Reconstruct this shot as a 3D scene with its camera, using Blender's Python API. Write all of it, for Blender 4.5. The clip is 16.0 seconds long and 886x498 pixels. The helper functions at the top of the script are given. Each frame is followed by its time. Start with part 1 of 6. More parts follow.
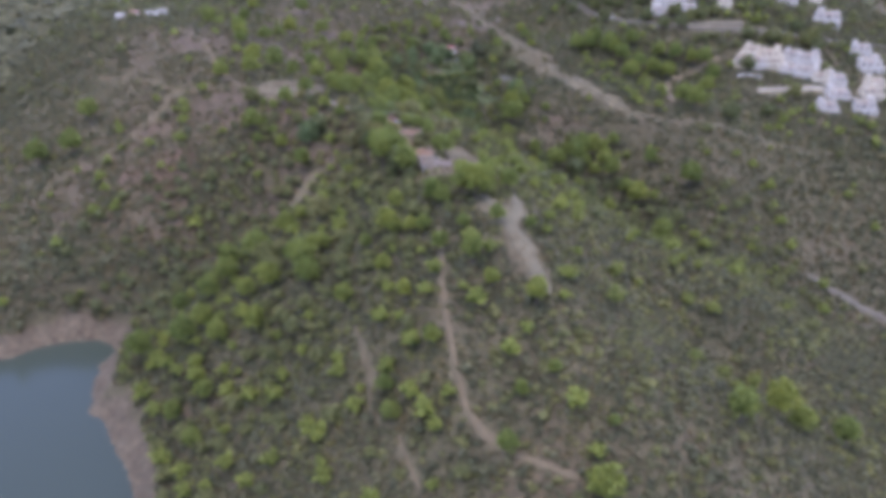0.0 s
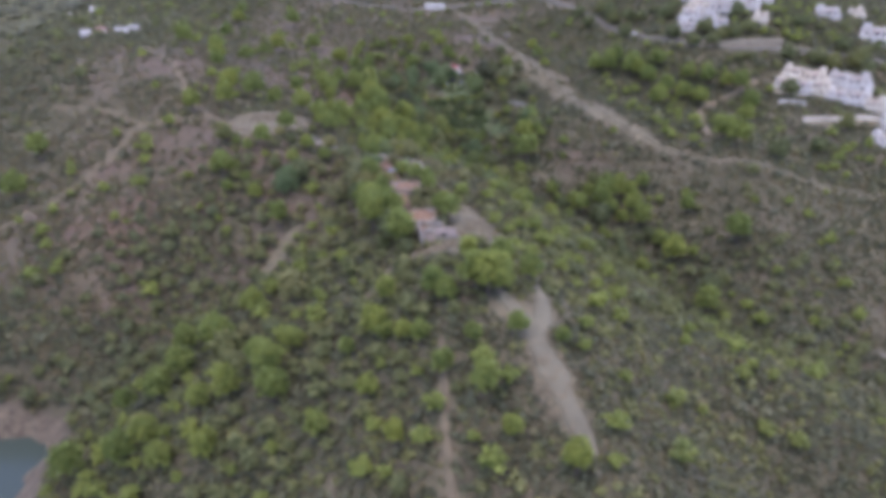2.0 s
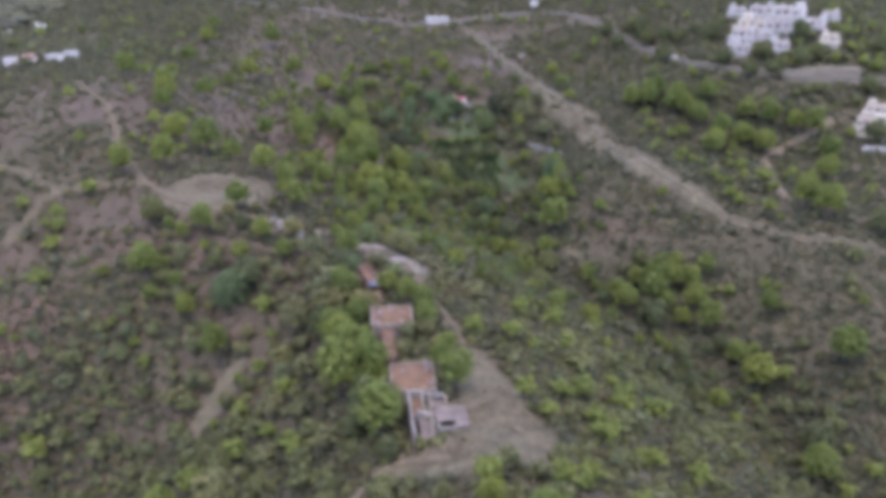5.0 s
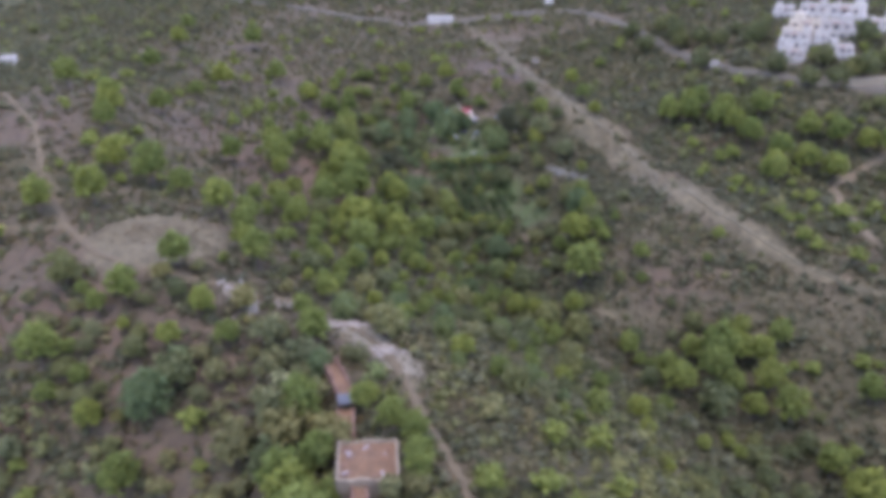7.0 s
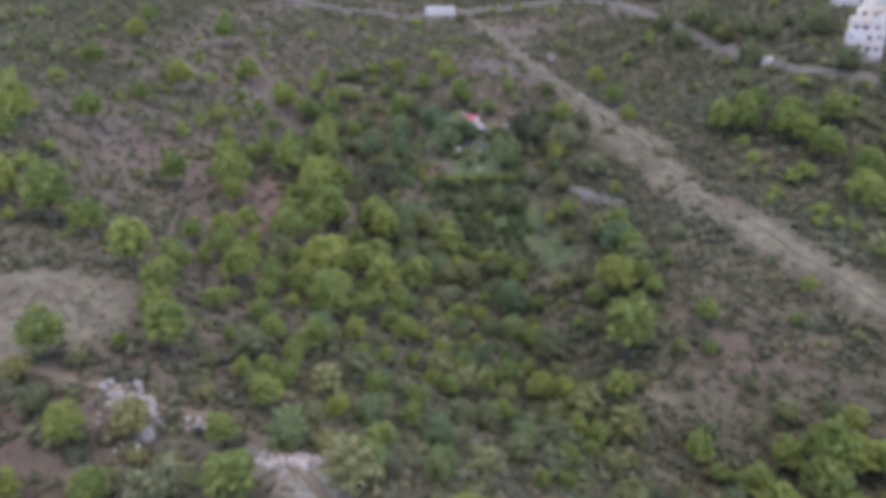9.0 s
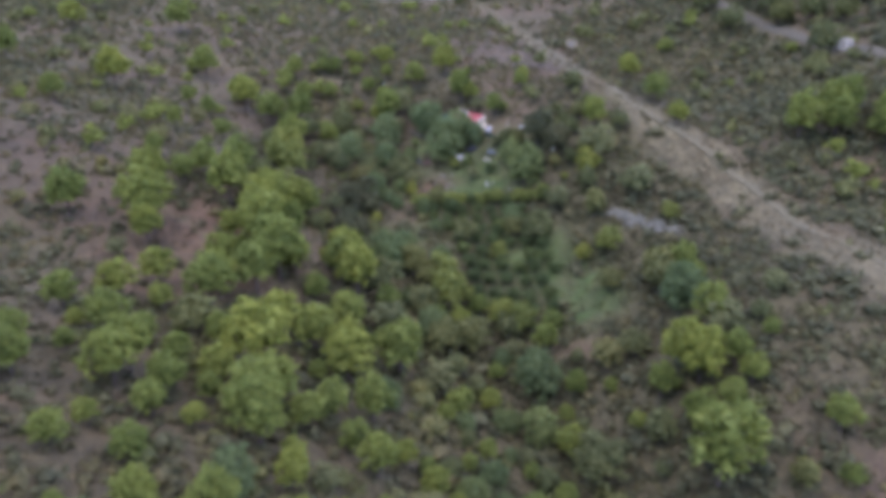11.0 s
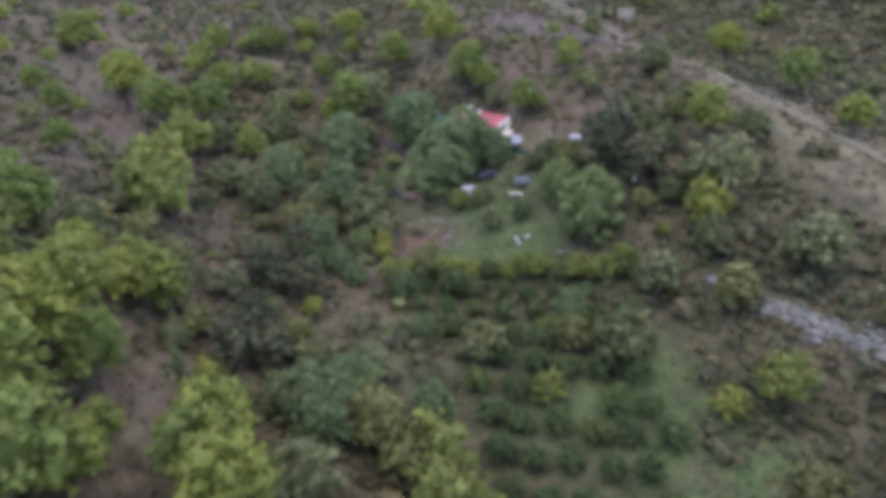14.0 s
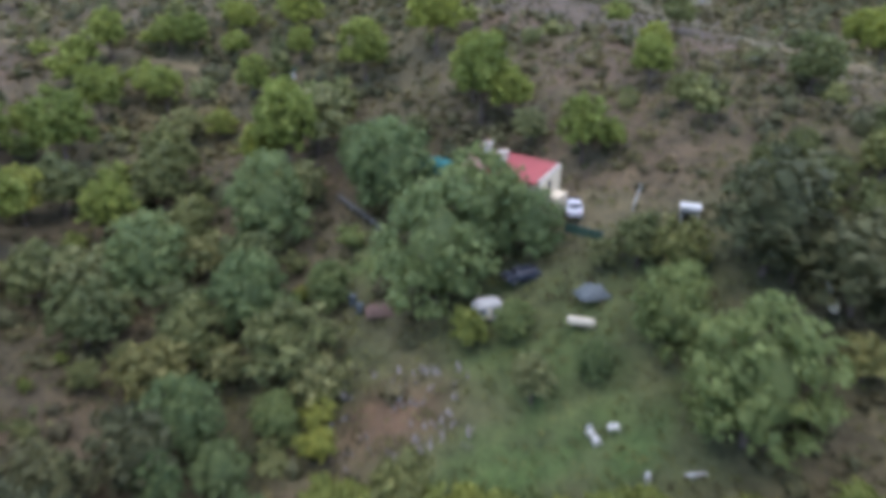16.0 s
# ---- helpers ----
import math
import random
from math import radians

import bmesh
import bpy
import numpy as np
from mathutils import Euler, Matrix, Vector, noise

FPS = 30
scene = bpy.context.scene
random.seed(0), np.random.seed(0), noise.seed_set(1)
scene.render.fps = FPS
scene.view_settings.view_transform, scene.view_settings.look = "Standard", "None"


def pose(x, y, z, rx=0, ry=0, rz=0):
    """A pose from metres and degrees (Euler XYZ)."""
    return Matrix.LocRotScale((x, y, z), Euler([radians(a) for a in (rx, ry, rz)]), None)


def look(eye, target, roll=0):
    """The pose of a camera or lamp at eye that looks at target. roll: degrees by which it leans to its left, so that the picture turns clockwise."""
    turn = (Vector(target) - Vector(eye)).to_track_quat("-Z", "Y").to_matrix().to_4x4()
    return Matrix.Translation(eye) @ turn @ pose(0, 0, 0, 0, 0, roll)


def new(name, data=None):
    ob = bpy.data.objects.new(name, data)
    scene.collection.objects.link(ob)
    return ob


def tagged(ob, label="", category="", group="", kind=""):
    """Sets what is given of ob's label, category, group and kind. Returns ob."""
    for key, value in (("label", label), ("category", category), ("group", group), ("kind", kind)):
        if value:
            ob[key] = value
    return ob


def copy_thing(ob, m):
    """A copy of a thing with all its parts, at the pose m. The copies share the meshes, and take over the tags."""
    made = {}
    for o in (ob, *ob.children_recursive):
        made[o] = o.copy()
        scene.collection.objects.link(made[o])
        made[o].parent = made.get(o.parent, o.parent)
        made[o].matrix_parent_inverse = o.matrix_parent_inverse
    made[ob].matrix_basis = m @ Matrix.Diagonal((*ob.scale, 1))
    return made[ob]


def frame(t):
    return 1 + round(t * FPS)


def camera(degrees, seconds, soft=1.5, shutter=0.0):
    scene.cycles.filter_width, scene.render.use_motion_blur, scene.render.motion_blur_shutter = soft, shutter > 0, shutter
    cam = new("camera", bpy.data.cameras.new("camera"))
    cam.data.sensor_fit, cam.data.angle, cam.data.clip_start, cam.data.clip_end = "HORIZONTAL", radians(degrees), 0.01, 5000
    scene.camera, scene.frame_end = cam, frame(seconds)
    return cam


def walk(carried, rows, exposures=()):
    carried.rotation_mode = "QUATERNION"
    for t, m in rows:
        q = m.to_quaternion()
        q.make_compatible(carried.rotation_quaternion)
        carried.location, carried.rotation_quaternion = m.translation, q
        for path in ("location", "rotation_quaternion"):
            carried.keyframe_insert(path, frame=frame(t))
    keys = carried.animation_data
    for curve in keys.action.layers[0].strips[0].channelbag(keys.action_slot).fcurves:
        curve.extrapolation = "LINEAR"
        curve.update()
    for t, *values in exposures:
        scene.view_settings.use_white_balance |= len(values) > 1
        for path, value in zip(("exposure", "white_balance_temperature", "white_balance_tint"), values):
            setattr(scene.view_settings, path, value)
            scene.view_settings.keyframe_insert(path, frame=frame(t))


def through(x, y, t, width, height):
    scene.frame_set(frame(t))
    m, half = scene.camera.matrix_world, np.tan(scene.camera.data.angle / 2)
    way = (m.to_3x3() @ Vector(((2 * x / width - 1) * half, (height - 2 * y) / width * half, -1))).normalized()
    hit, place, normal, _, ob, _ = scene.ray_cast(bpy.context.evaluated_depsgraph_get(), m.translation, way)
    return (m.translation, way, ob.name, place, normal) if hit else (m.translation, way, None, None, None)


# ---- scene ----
cam = camera(62.0, 16.0, soft=6.0, shutter=0.5)
METRES, EYE, TILT, LEAN, TURN = 500.0, 154.0, -24.0, 0.0, 0.0
ROWS = [
    (0.0, -0.0000, 0.0000, -0.0000, 0.00, -0.00, -0.00),
    (0.5, 0.0000, 0.0266, 0.0131, 0.10, 0.07, 0.01),
    (1.0, 0.0001, 0.0535, 0.0267, 0.17, 0.11, -0.01),
    (1.5, -0.0002, 0.0803, 0.0404, 0.18, 0.09, -0.06),
    (2.0, -0.0003, 0.1068, 0.0537, 0.22, 0.07, -0.13),
    (2.5, -0.0004, 0.1337, 0.0668, 0.28, 0.09, -0.20),
    (3.0, -0.0006, 0.1603, 0.0804, 0.34, 0.07, -0.21),
    (3.5, -0.0008, 0.1871, 0.0940, 0.36, 0.05, -0.20),
    (4.0, -0.0010, 0.2133, 0.1073, 0.40, 0.01, -0.16),
    (6.5, -0.0015, 0.3537, 0.1600, 0.64, -0.16, -0.32),
    (7.0, -0.0016, 0.3835, 0.1674, 0.74, -0.17, -0.34),
    (7.5, -0.0016, 0.4125, 0.1762, 0.76, -0.18, -0.38),
    (8.0, -0.0015, 0.4422, 0.1842, 0.81, -0.21, -0.38),
    (8.5, -0.0016, 0.4730, 0.1899, 0.86, -0.20, -0.36),
    (9.0, -0.0014, 0.5033, 0.1950, 0.92, -0.19, -0.34),
    (11.5, -0.0010, 0.6580, 0.2225, 1.04, -0.24, -0.05),
    (12.0, -0.0011, 0.6895, 0.2286, 1.04, -0.31, -0.13),
    (12.5, -0.0019, 0.7203, 0.2342, 0.97, -0.34, -0.20),
    (13.0, -0.0026, 0.7510, 0.2391, 0.89, -0.30, -0.26),
    (13.5, -0.0037, 0.7824, 0.2441, 0.75, -0.21, -0.38),
    (14.0, -0.0048, 0.8131, 0.2492, 0.56, -0.07, -0.43),
    (14.5, -0.0052, 0.8446, 0.2546, 0.49, 0.04, -0.48),
    (15.0, -0.0053, 0.8762, 0.2596, 0.48, 0.22, -0.63),
    (15.5, -0.0056, 0.9071, 0.2659, 0.46, 0.37, -0.78),
    (16.0, -0.0056, 0.9348, 0.2790, 0.48, 0.45, -0.63),
]
walk(cam, [(t, pose(0, 0, EYE, TILT, LEAN, TURN) @ pose(METRES * x, METRES * y, METRES * z, 90 + pitch, roll, yaw)) for t, x, y, z, yaw, pitch, roll in ROWS],
     [(0.0, 2.22, 5900, 39), (4.0, 2.23, 5900, 39), (9.0, 2.2, 5920, 36), (12.0, 2.16, 5950, 33), (15.0, 2.15, 6030, 28), (16.0, 2.15, 6180, 21)])

# ---- world, light ----
world = bpy.data.worlds.new("overcast_sky")
scene.world = world
world.use_nodes = True
wn = world.node_tree.nodes
sky = wn.new("ShaderNodeTexSky")
sky.sky_type, sky.sun_disc = "NISHITA", False
sky.sun_elevation, sky.sun_rotation = radians(66), radians(110)
sky.air_density, sky.dust_density, sky.ozone_density = 1.0, 1.2, 1.5
wn["Background"].inputs[1].default_value = 0.15
world.node_tree.links.new(sky.outputs[0], wn["Background"].inputs[0])
sun_data = bpy.data.lights.new("sun", "SUN")
sun_data.energy, sun_data.angle, sun_data.color = 0.6, radians(40), (1.0, 0.96, 0.9)
sun = new("sun", sun_data)
sun.matrix_world = look((0, 0, 300), (124, 45, 0))


# ---- the lie of the land ----
# centre x and y, height, the two radii and the turn of each swell or hollow of the land
NEAR_LAND = [
    (8, 156, 62.7, 74, 299, 168),
    (-74, 190, -49.5, 52, 265, 25),
    (-230, 199, -13.6, 33, 168, 121),
    (184, 85, 8.4, 44, 53, 124),
    (-1, 42, 17.8, 64, 31, 58),
    (-80, 64, -9.8, 25, 182, 40),
    (200, 250, -17.4, 42, 101, 93),
    (-85, 186, -6.5, 42, 22, 47),
]
MIDDLE_LAND = [
    (-188, 433, 75.9, 77, 195, 33),
    (122, 305, -27.4, 104, 38, 17),
    (57, 382, -48.7, 64, 40, 108),
    (-248, 314, -27.4, 98, 52, 59),
    (-246, 442, -5.3, 300, 22, 142),
    (-90, 476, -13.2, 22, 32, 15),
    (-83, 323, 5.7, 195, 22, 86),
    (49, 447, 28.0, 22, 34, 152),
    (36, 438, -22.2, 65, 22, 58),
    (-42, 466, -8.3, 37, 119, 160),
    (-9, 448, -2.8, 300, 38, 12),
    (-19, 424, -3.2, 300, 22, 58),
]
FAR_LAND = [
    (215, 559, 21.8, 79, 50, 93),
    (346, 730, 23.9, 300, 147, 115),
    (25, 572, 39.7, 75, 34, 128),
    (66, 548, -52.8, 97, 57, 151),
    (126, 544, 24.9, 49, 35, 168),
    (-106, 488, 7.6, 101, 30, 37),
    (-42, 705, -7.8, 40, 78, 77),
    (-210, 740, 6.0, 58, 200, 73),
]

# spurs and hollows on the flanks of the ridge and in the valley beside it
FLANK_LAND = [
    (-77, 297, -9.8, 35, 19, 23),
    (76, 184, -15.0, 23, 16, 155),
    (98, 368, -7.0, 16, 30, 162),
    (130, 315, 10.6, 16, 49, 167),
    (-64, 222, 9.3, 16, 20, 94),
    (38, 416, 4.1, 16, 67, 145),
    (12, 237, 5.3, 16, 20, 2),
    (5, 457, -5.2, 16, 27, 22),
    (96, 228, 4.3, 16, 16, 104),
    (-52, 490, 3.8, 16, 16, 171),
    (-187, 314, -8, 16, 17, 23),
    (-165, 349, 4.1, 16, 50, 21),
    (53, 236, -2.1, 16, 16, 167),
    (64, 284, 4.8, 16, 16, 139),
    (-320, 470, -42, 55, 115, 8),
]


# the reservoir's edge, round the head of the inlet and down the near bank, closed far off; its level
SHORE = [(-170, 252), (-166, 260), (-155, 265), (-143, 265), (-135, 262), (-131, 255), (-134, 246), (-130, 232), (-126, 216), (-115, 208), (-106, 194), (-96, 178), (-82, 145), (-55, 100), (20, 70), (70, 20), (70, -1500), (-1500, -1500), (-1500, 320), (-330, 330), (-250, 300), (-200, 250)]
LAKE_LEVEL = -5.5


def off_shore(x, y):
    """Distance over the plan from the water's edge, for arrays: below nought over the water."""
    best, inside = np.full(np.shape(x), 1e9), np.zeros(np.shape(x), bool)
    for (ax, ay), (bx, by) in zip(SHORE, SHORE[1:] + SHORE[:1]):
        dx, dy = bx - ax, by - ay
        t = np.clip(((x - ax) * dx + (y - ay) * dy) / (dx * dx + dy * dy), 0, 1)
        best = np.minimum(best, np.hypot(x - ax - t * dx, y - ay - t * dy))
        if dy:
            inside ^= ((ay > y) != (by > y)) & (x < ax + dx * (y - ay) / dy)
    return np.where(inside, -best, best)


def height(x, y):
    """Height of the ground, for numbers or arrays."""
    x, y = np.asarray(x, float), np.asarray(y, float)
    xe, ye = np.clip(x, -380, 420), np.clip(y, -40, 900)
    z = -24.10 + 1.100 * xe / 100 + 15.639 * ye / 100
    for cx, cy, h, a, b, turn in NEAR_LAND + MIDDLE_LAND + FAR_LAND + FLANK_LAND:
        co, si = math.cos(radians(turn)), math.sin(radians(turn))
        u, v = ((xe - cx) * co + (ye - cy) * si) / a, (-(xe - cx) * si + (ye - cy) * co) / b
        z = z + h * np.exp(-0.5 * (u * u + v * v))
    z = z + 0.11 * np.clip(y - 840, 0, 1400)
    z = z + 0.5 * np.sin(x / 7.3 + 1.7 * np.sin(y / 11.0)) * np.sin(y / 6.1 + x / 19.0)
    z = z + 0.25 * np.sin(x / 2.9 + y / 4.7) * np.sin(y / 3.3 - x / 5.1)
    off = off_shore(x, y) + 0.8 * np.sin(x / 3.7 + 1.3 * np.sin(y / 2.9))
    bank = LAKE_LEVEL + np.where(off > 0, 0.95 * off + 0.05 * np.maximum(off - 6, 0) ** 2, 0.35 * off)
    return np.where(off > 0, np.maximum(np.minimum(z, bank), LAKE_LEVEL + 0.3 * np.clip(off, 0, 6)), np.maximum(bank, LAKE_LEVEL - 12))


# ---- materials ----
def shader(name, rough=0.9):
    m = bpy.data.materials.new(name)
    m.use_nodes = True
    nodes, links = m.node_tree.nodes, m.node_tree.links
    nodes["Principled BSDF"].inputs["Roughness"].default_value = rough
    nodes["Principled BSDF"].inputs["Specular IOR Level"].default_value = 0.25
    return m, nodes, links, nodes["Principled BSDF"]


def noise_node(nodes, links, scale, detail=4.0, rough=0.6, vector=None):
    n = nodes.new("ShaderNodeTexNoise")
    n.inputs["Scale"].default_value, n.inputs["Detail"].default_value, n.inputs["Roughness"].default_value = scale, detail, rough
    if vector is None:
        vector = nodes.new("ShaderNodeNewGeometry").outputs["Position"]
    links.new(vector, n.inputs["Vector"])
    return n.outputs["Fac"]


def ramp(nodes, links, fac, *stops):
    r = nodes.new("ShaderNodeValToRGB")
    el = r.color_ramp.elements
    while len(el) < len(stops):
        el.new(0.5)
    for e, (p, c) in zip(el, stops):
        e.position, e.color = p, (*c, 1) if len(c) == 3 else c
    links.new(fac, r.inputs[0])
    return r.outputs[0]


def mixed(nodes, links, fac, a, b, mode="MIX"):
    n = nodes.new("ShaderNodeMix")
    n.data_type, n.blend_type = "RGBA", mode
    for socket, value in ((n.inputs[0], fac), (n.inputs[6], a), (n.inputs[7], b)):
        if isinstance(value, (int, float)):
            socket.default_value = value
        elif isinstance(value, tuple):
            socket.default_value = (*value, 1)
        else:
            links.new(value, socket)
    return n.outputs[2]


def attribute(nodes, name):
    n = nodes.new("ShaderNodeAttribute")
    n.attribute_name = name
    return n.outputs["Fac"]


def bumped(nodes, links, bsdf, height_socket, strength, distance):
    b = nodes.new("ShaderNodeBump")
    b.inputs["Strength"].default_value, b.inputs["Distance"].default_value = strength, distance
    links.new(height_socket, b.inputs["Height"])
    links.new(b.outputs[0], bsdf.inputs["Normal"])


def surface(name, dark, light, scale=1.0, rough=0.85, bump=0.3, distance=0.02, metal=0.0, stain=None):
    """A plain material: two tones mixed by coarse and fine noise, with stains."""
    m, nodes, links, bsdf = shader(name, rough)
    info = nodes.new("ShaderNodeObjectInfo").outputs["Random"]
    coarse, fine = noise_node(nodes, links, 0.35 * scale, 5), noise_node(nodes, links, 6 * scale, 6, 0.7)
    col = ramp(nodes, links, coarse, (0.3, dark), (0.7, light))
    col = mixed(nodes, links, 0.35, col, ramp(nodes, links, fine, (0.35, dark), (0.65, light)))
    if stain:
        col = mixed(nodes, links, ramp(nodes, links, noise_node(nodes, links, 1.3 * scale, 7, 0.75), (0.52, (0, 0, 0)), (0.72, (0.8, 0.8, 0.8))), col, stain)
    tone = ramp(nodes, links, info, (0, (0.86, 0.86, 0.86)), (1, (1.06, 1.06, 1.06)))
    links.new(mixed(nodes, links, 1.0, col, tone, "MULTIPLY"), bsdf.inputs["Base Color"])
    bsdf.inputs["Metallic"].default_value = metal
    bumped(nodes, links, bsdf, fine, bump, distance)
    return m


def foliage(name, shade, mid, tip, through=0.25, vary=0.12):
    """Leaves: each plant has its own tone, each clump a little more of it; thin leaves let light through."""
    m, nodes, links, bsdf = shader(name, 0.75)
    info = nodes.new("ShaderNodeObjectInfo").outputs["Random"]
    island = nodes.new("ShaderNodeNewGeometry").outputs["Random Per Island"]
    col = mixed(nodes, links, 0.3, ramp(nodes, links, island, (0.0, shade), (0.45, mid), (1.0, tip)), mid)
    patch = ramp(nodes, links, noise_node(nodes, links, 0.05, 3), (0.3, (0.86, 0.88, 0.84)), (0.7, (1.14, 1.1, 0.98)))
    col = mixed(nodes, links, 1.0, col, patch, "MULTIPLY")
    bush = ramp(nodes, links, noise_node(nodes, links, 0.33, 2, 0.5), (0.32, (1 - vary, 1 - vary * 0.85, 1 - vary * 0.8)), (0.68, (1 + vary * 1.1, 1 + vary * 0.9, 1 + vary * 0.5)))
    col = mixed(nodes, links, 1.0, col, bush, "MULTIPLY")
    own = ramp(nodes, links, info, (0, (0.8, 0.85, 0.84)), (0.5, (1.0, 1.0, 1.0)), (1, (1.2, 1.12, 0.92)))
    col = mixed(nodes, links, 1.0, col, own, "MULTIPLY")
    fine = noise_node(nodes, links, 2.6, 6, 0.75)
    col = mixed(nodes, links, 1.0, col, ramp(nodes, links, fine, (0.3, (0.8, 0.82, 0.8)), (0.7, (1.16, 1.15, 1.12))), "MULTIPLY")
    links.new(col, bsdf.inputs["Base Color"])
    bumped(nodes, links, bsdf, fine, 0.5, 0.2)
    trans = nodes.new("ShaderNodeBsdfTranslucent")
    links.new(col, trans.inputs["Color"])
    mix = nodes.new("ShaderNodeMixShader")
    mix.inputs[0].default_value = through + 0.16
    links.new(bsdf.outputs[0], mix.inputs[1])
    links.new(trans.outputs[0], mix.inputs[2])
    links.new(mix.outputs[0], nodes["Material Output"].inputs["Surface"])
    return m


def ground_material():
    m, nodes, links, bsdf = shader("hillside_earth", 0.95)
    big, mid, fine = noise_node(nodes, links, 0.028, 5, 0.6), noise_node(nodes, links, 0.22, 6, 0.7), noise_node(nodes, links, 1.7, 6, 0.75)
    ragged = noise_node(nodes, links, 0.5, 8, 0.7)

    def edged(name, strength=0.95):
        """A mask whose edge is broken up by noise."""
        add = nodes.new("ShaderNodeMath")
        add.operation = "MULTIPLY_ADD"
        add.inputs[1].default_value, add.inputs[2].default_value = 1.1, -0.55
        links.new(ragged, add.inputs[0])
        both = nodes.new("ShaderNodeMath")
        links.new(add.outputs[0], both.inputs[0])
        links.new(attribute(nodes, name), both.inputs[1])
        return ramp(nodes, links, both.outputs[0], (0.34, (0, 0, 0)), (0.62, (strength,) * 3))

    earth = ramp(nodes, links, mid, (0.32, (0.073, 0.049, 0.029)), (0.5, (0.113, 0.075, 0.045)), (0.7, (0.155, 0.106, 0.065)))
    grass = ramp(nodes, links, fine, (0.3, (0.056, 0.047, 0.022)), (0.55, (0.102, 0.082, 0.039)), (0.75, (0.149, 0.121, 0.064)))
    col = mixed(nodes, links, ramp(nodes, links, big, (0.38, (0, 0, 0)), (0.62, (1, 1, 1))), earth, grass)
    herb = ramp(nodes, links, fine, (0.3, (0.05, 0.047, 0.02)), (0.7, (0.097, 0.087, 0.039)))
    col = mixed(nodes, links, ramp(nodes, links, noise_node(nodes, links, 0.075, 6, 0.68), (0.38, (0, 0, 0)), (0.56, (0.9, 0.9, 0.9))), col, herb)
    red = ramp(nodes, links, mid, (0.3, (0.083, 0.05, 0.028)), (0.7, (0.149, 0.092, 0.052)))
    col = mixed(nodes, links, attribute(nodes, "red"), col, red)
    grey = ramp(nodes, links, fine, (0.3, (0.051, 0.037, 0.022)), (0.7, (0.098, 0.071, 0.042)))
    col = mixed(nodes, links, mixed(nodes, links, 1.0, attribute(nodes, "dry"), ramp(nodes, links, mid, (0.35, (0.5, 0.5, 0.5)), (0.6, (1, 1, 1))), "MULTIPLY"), col, grey)
    lawn = ramp(nodes, links, mid, (0.3, (0.052, 0.065, 0.022)), (0.5, (0.055, 0.088, 0.022)), (0.7, (0.08, 0.107, 0.033)))
    col = mixed(nodes, links, attribute(nodes, "lawn"), col, lawn)
    litter = ramp(nodes, links, fine, (0.3, (0.047, 0.043, 0.019)), (0.7, (0.095, 0.083, 0.037)))
    col = mixed(nodes, links, attribute(nodes, "litter"), col, litter)
    bare = ramp(nodes, links, mid, (0.3, (0.085, 0.072, 0.035)), (0.7, (0.142, 0.122, 0.061)))
    col = mixed(nodes, links, edged("bare"), col, bare)
    pale = ramp(nodes, links, fine, (0.3, (0.111, 0.095, 0.054)), (0.5, (0.174, 0.154, 0.094)), (0.7, (0.246, 0.225, 0.146)))
    col = mixed(nodes, links, edged("pale"), col, pale)
    shore = ramp(nodes, links, mid, (0.3, (0.065, 0.048, 0.026)), (0.5, (0.092, 0.073, 0.04)), (0.7, (0.121, 0.101, 0.058)))
    col = mixed(nodes, links, edged("shore", 1.0), col, shore)
    mottle = noise_node(nodes, links, 0.42, 8, 0.72)
    col = mixed(nodes, links, 1.0, col, ramp(nodes, links, mottle, (0.36, (0.58, 0.6, 0.58)), (0.5, (0.95, 0.95, 0.95)), (0.66, (1.2, 1.18, 1.15))), "MULTIPLY")
    links.new(mixed(nodes, links, 1.0, col, ramp(nodes, links, fine, (0.25, (0.7, 0.7, 0.7)), (0.75, (1.25, 1.25, 1.25))), "MULTIPLY"), bsdf.inputs["Base Color"])
    bumped(nodes, links, bsdf, fine, 0.8, 0.4)
    return m


def water_material():
    m, nodes, links, bsdf = shader("reservoir_water", 0.16)
    bsdf.inputs["Base Color"].default_value = (0.036, 0.047, 0.031, 1)
    bsdf.inputs["Specular IOR Level"].default_value = 0.24
    bsdf.inputs["IOR"].default_value = 1.333
    bumped(nodes, links, bsdf, noise_node(nodes, links, 0.8, 3), 0.06, 0.1)
    return m


EARTH, WATER = ground_material(), water_material()
PINE_LEAF = foliage("pine_needles", (0.121, 0.149, 0.036), (0.174, 0.212, 0.051), (0.236, 0.278, 0.073), 0.34)
BROAD_LEAF = foliage("pepper_tree_leaves", (0.099, 0.135, 0.058), (0.145, 0.19, 0.08), (0.201, 0.251, 0.105), 0.32)
DARK_LEAF = foliage("dark_evergreen_leaves", (0.086, 0.099, 0.039), (0.127, 0.142, 0.056), (0.179, 0.194, 0.078), 0.26)
PALE_LEAF = foliage("pale_olive_leaves", (0.101, 0.113, 0.049), (0.156, 0.166, 0.071), (0.234, 0.231, 0.106))
GOLD_LEAF = foliage("yellow_green_leaves", (0.114, 0.141, 0.035), (0.169, 0.196, 0.049), (0.234, 0.253, 0.069), 0.3)
CITRUS_LEAF = foliage("citrus_leaves", (0.049, 0.071, 0.024), (0.072, 0.1, 0.034), (0.101, 0.135, 0.048), 0.22)
SCRUB_GREEN = foliage("green_scrub_leaves", (0.083, 0.077, 0.037), (0.121, 0.111, 0.053), (0.169, 0.154, 0.078), 0.28, 0.3)
SCRUB_DARK = foliage("dark_scrub_leaves", (0.069, 0.07, 0.037), (0.102, 0.102, 0.052), (0.142, 0.142, 0.073), 0.26, 0.28)
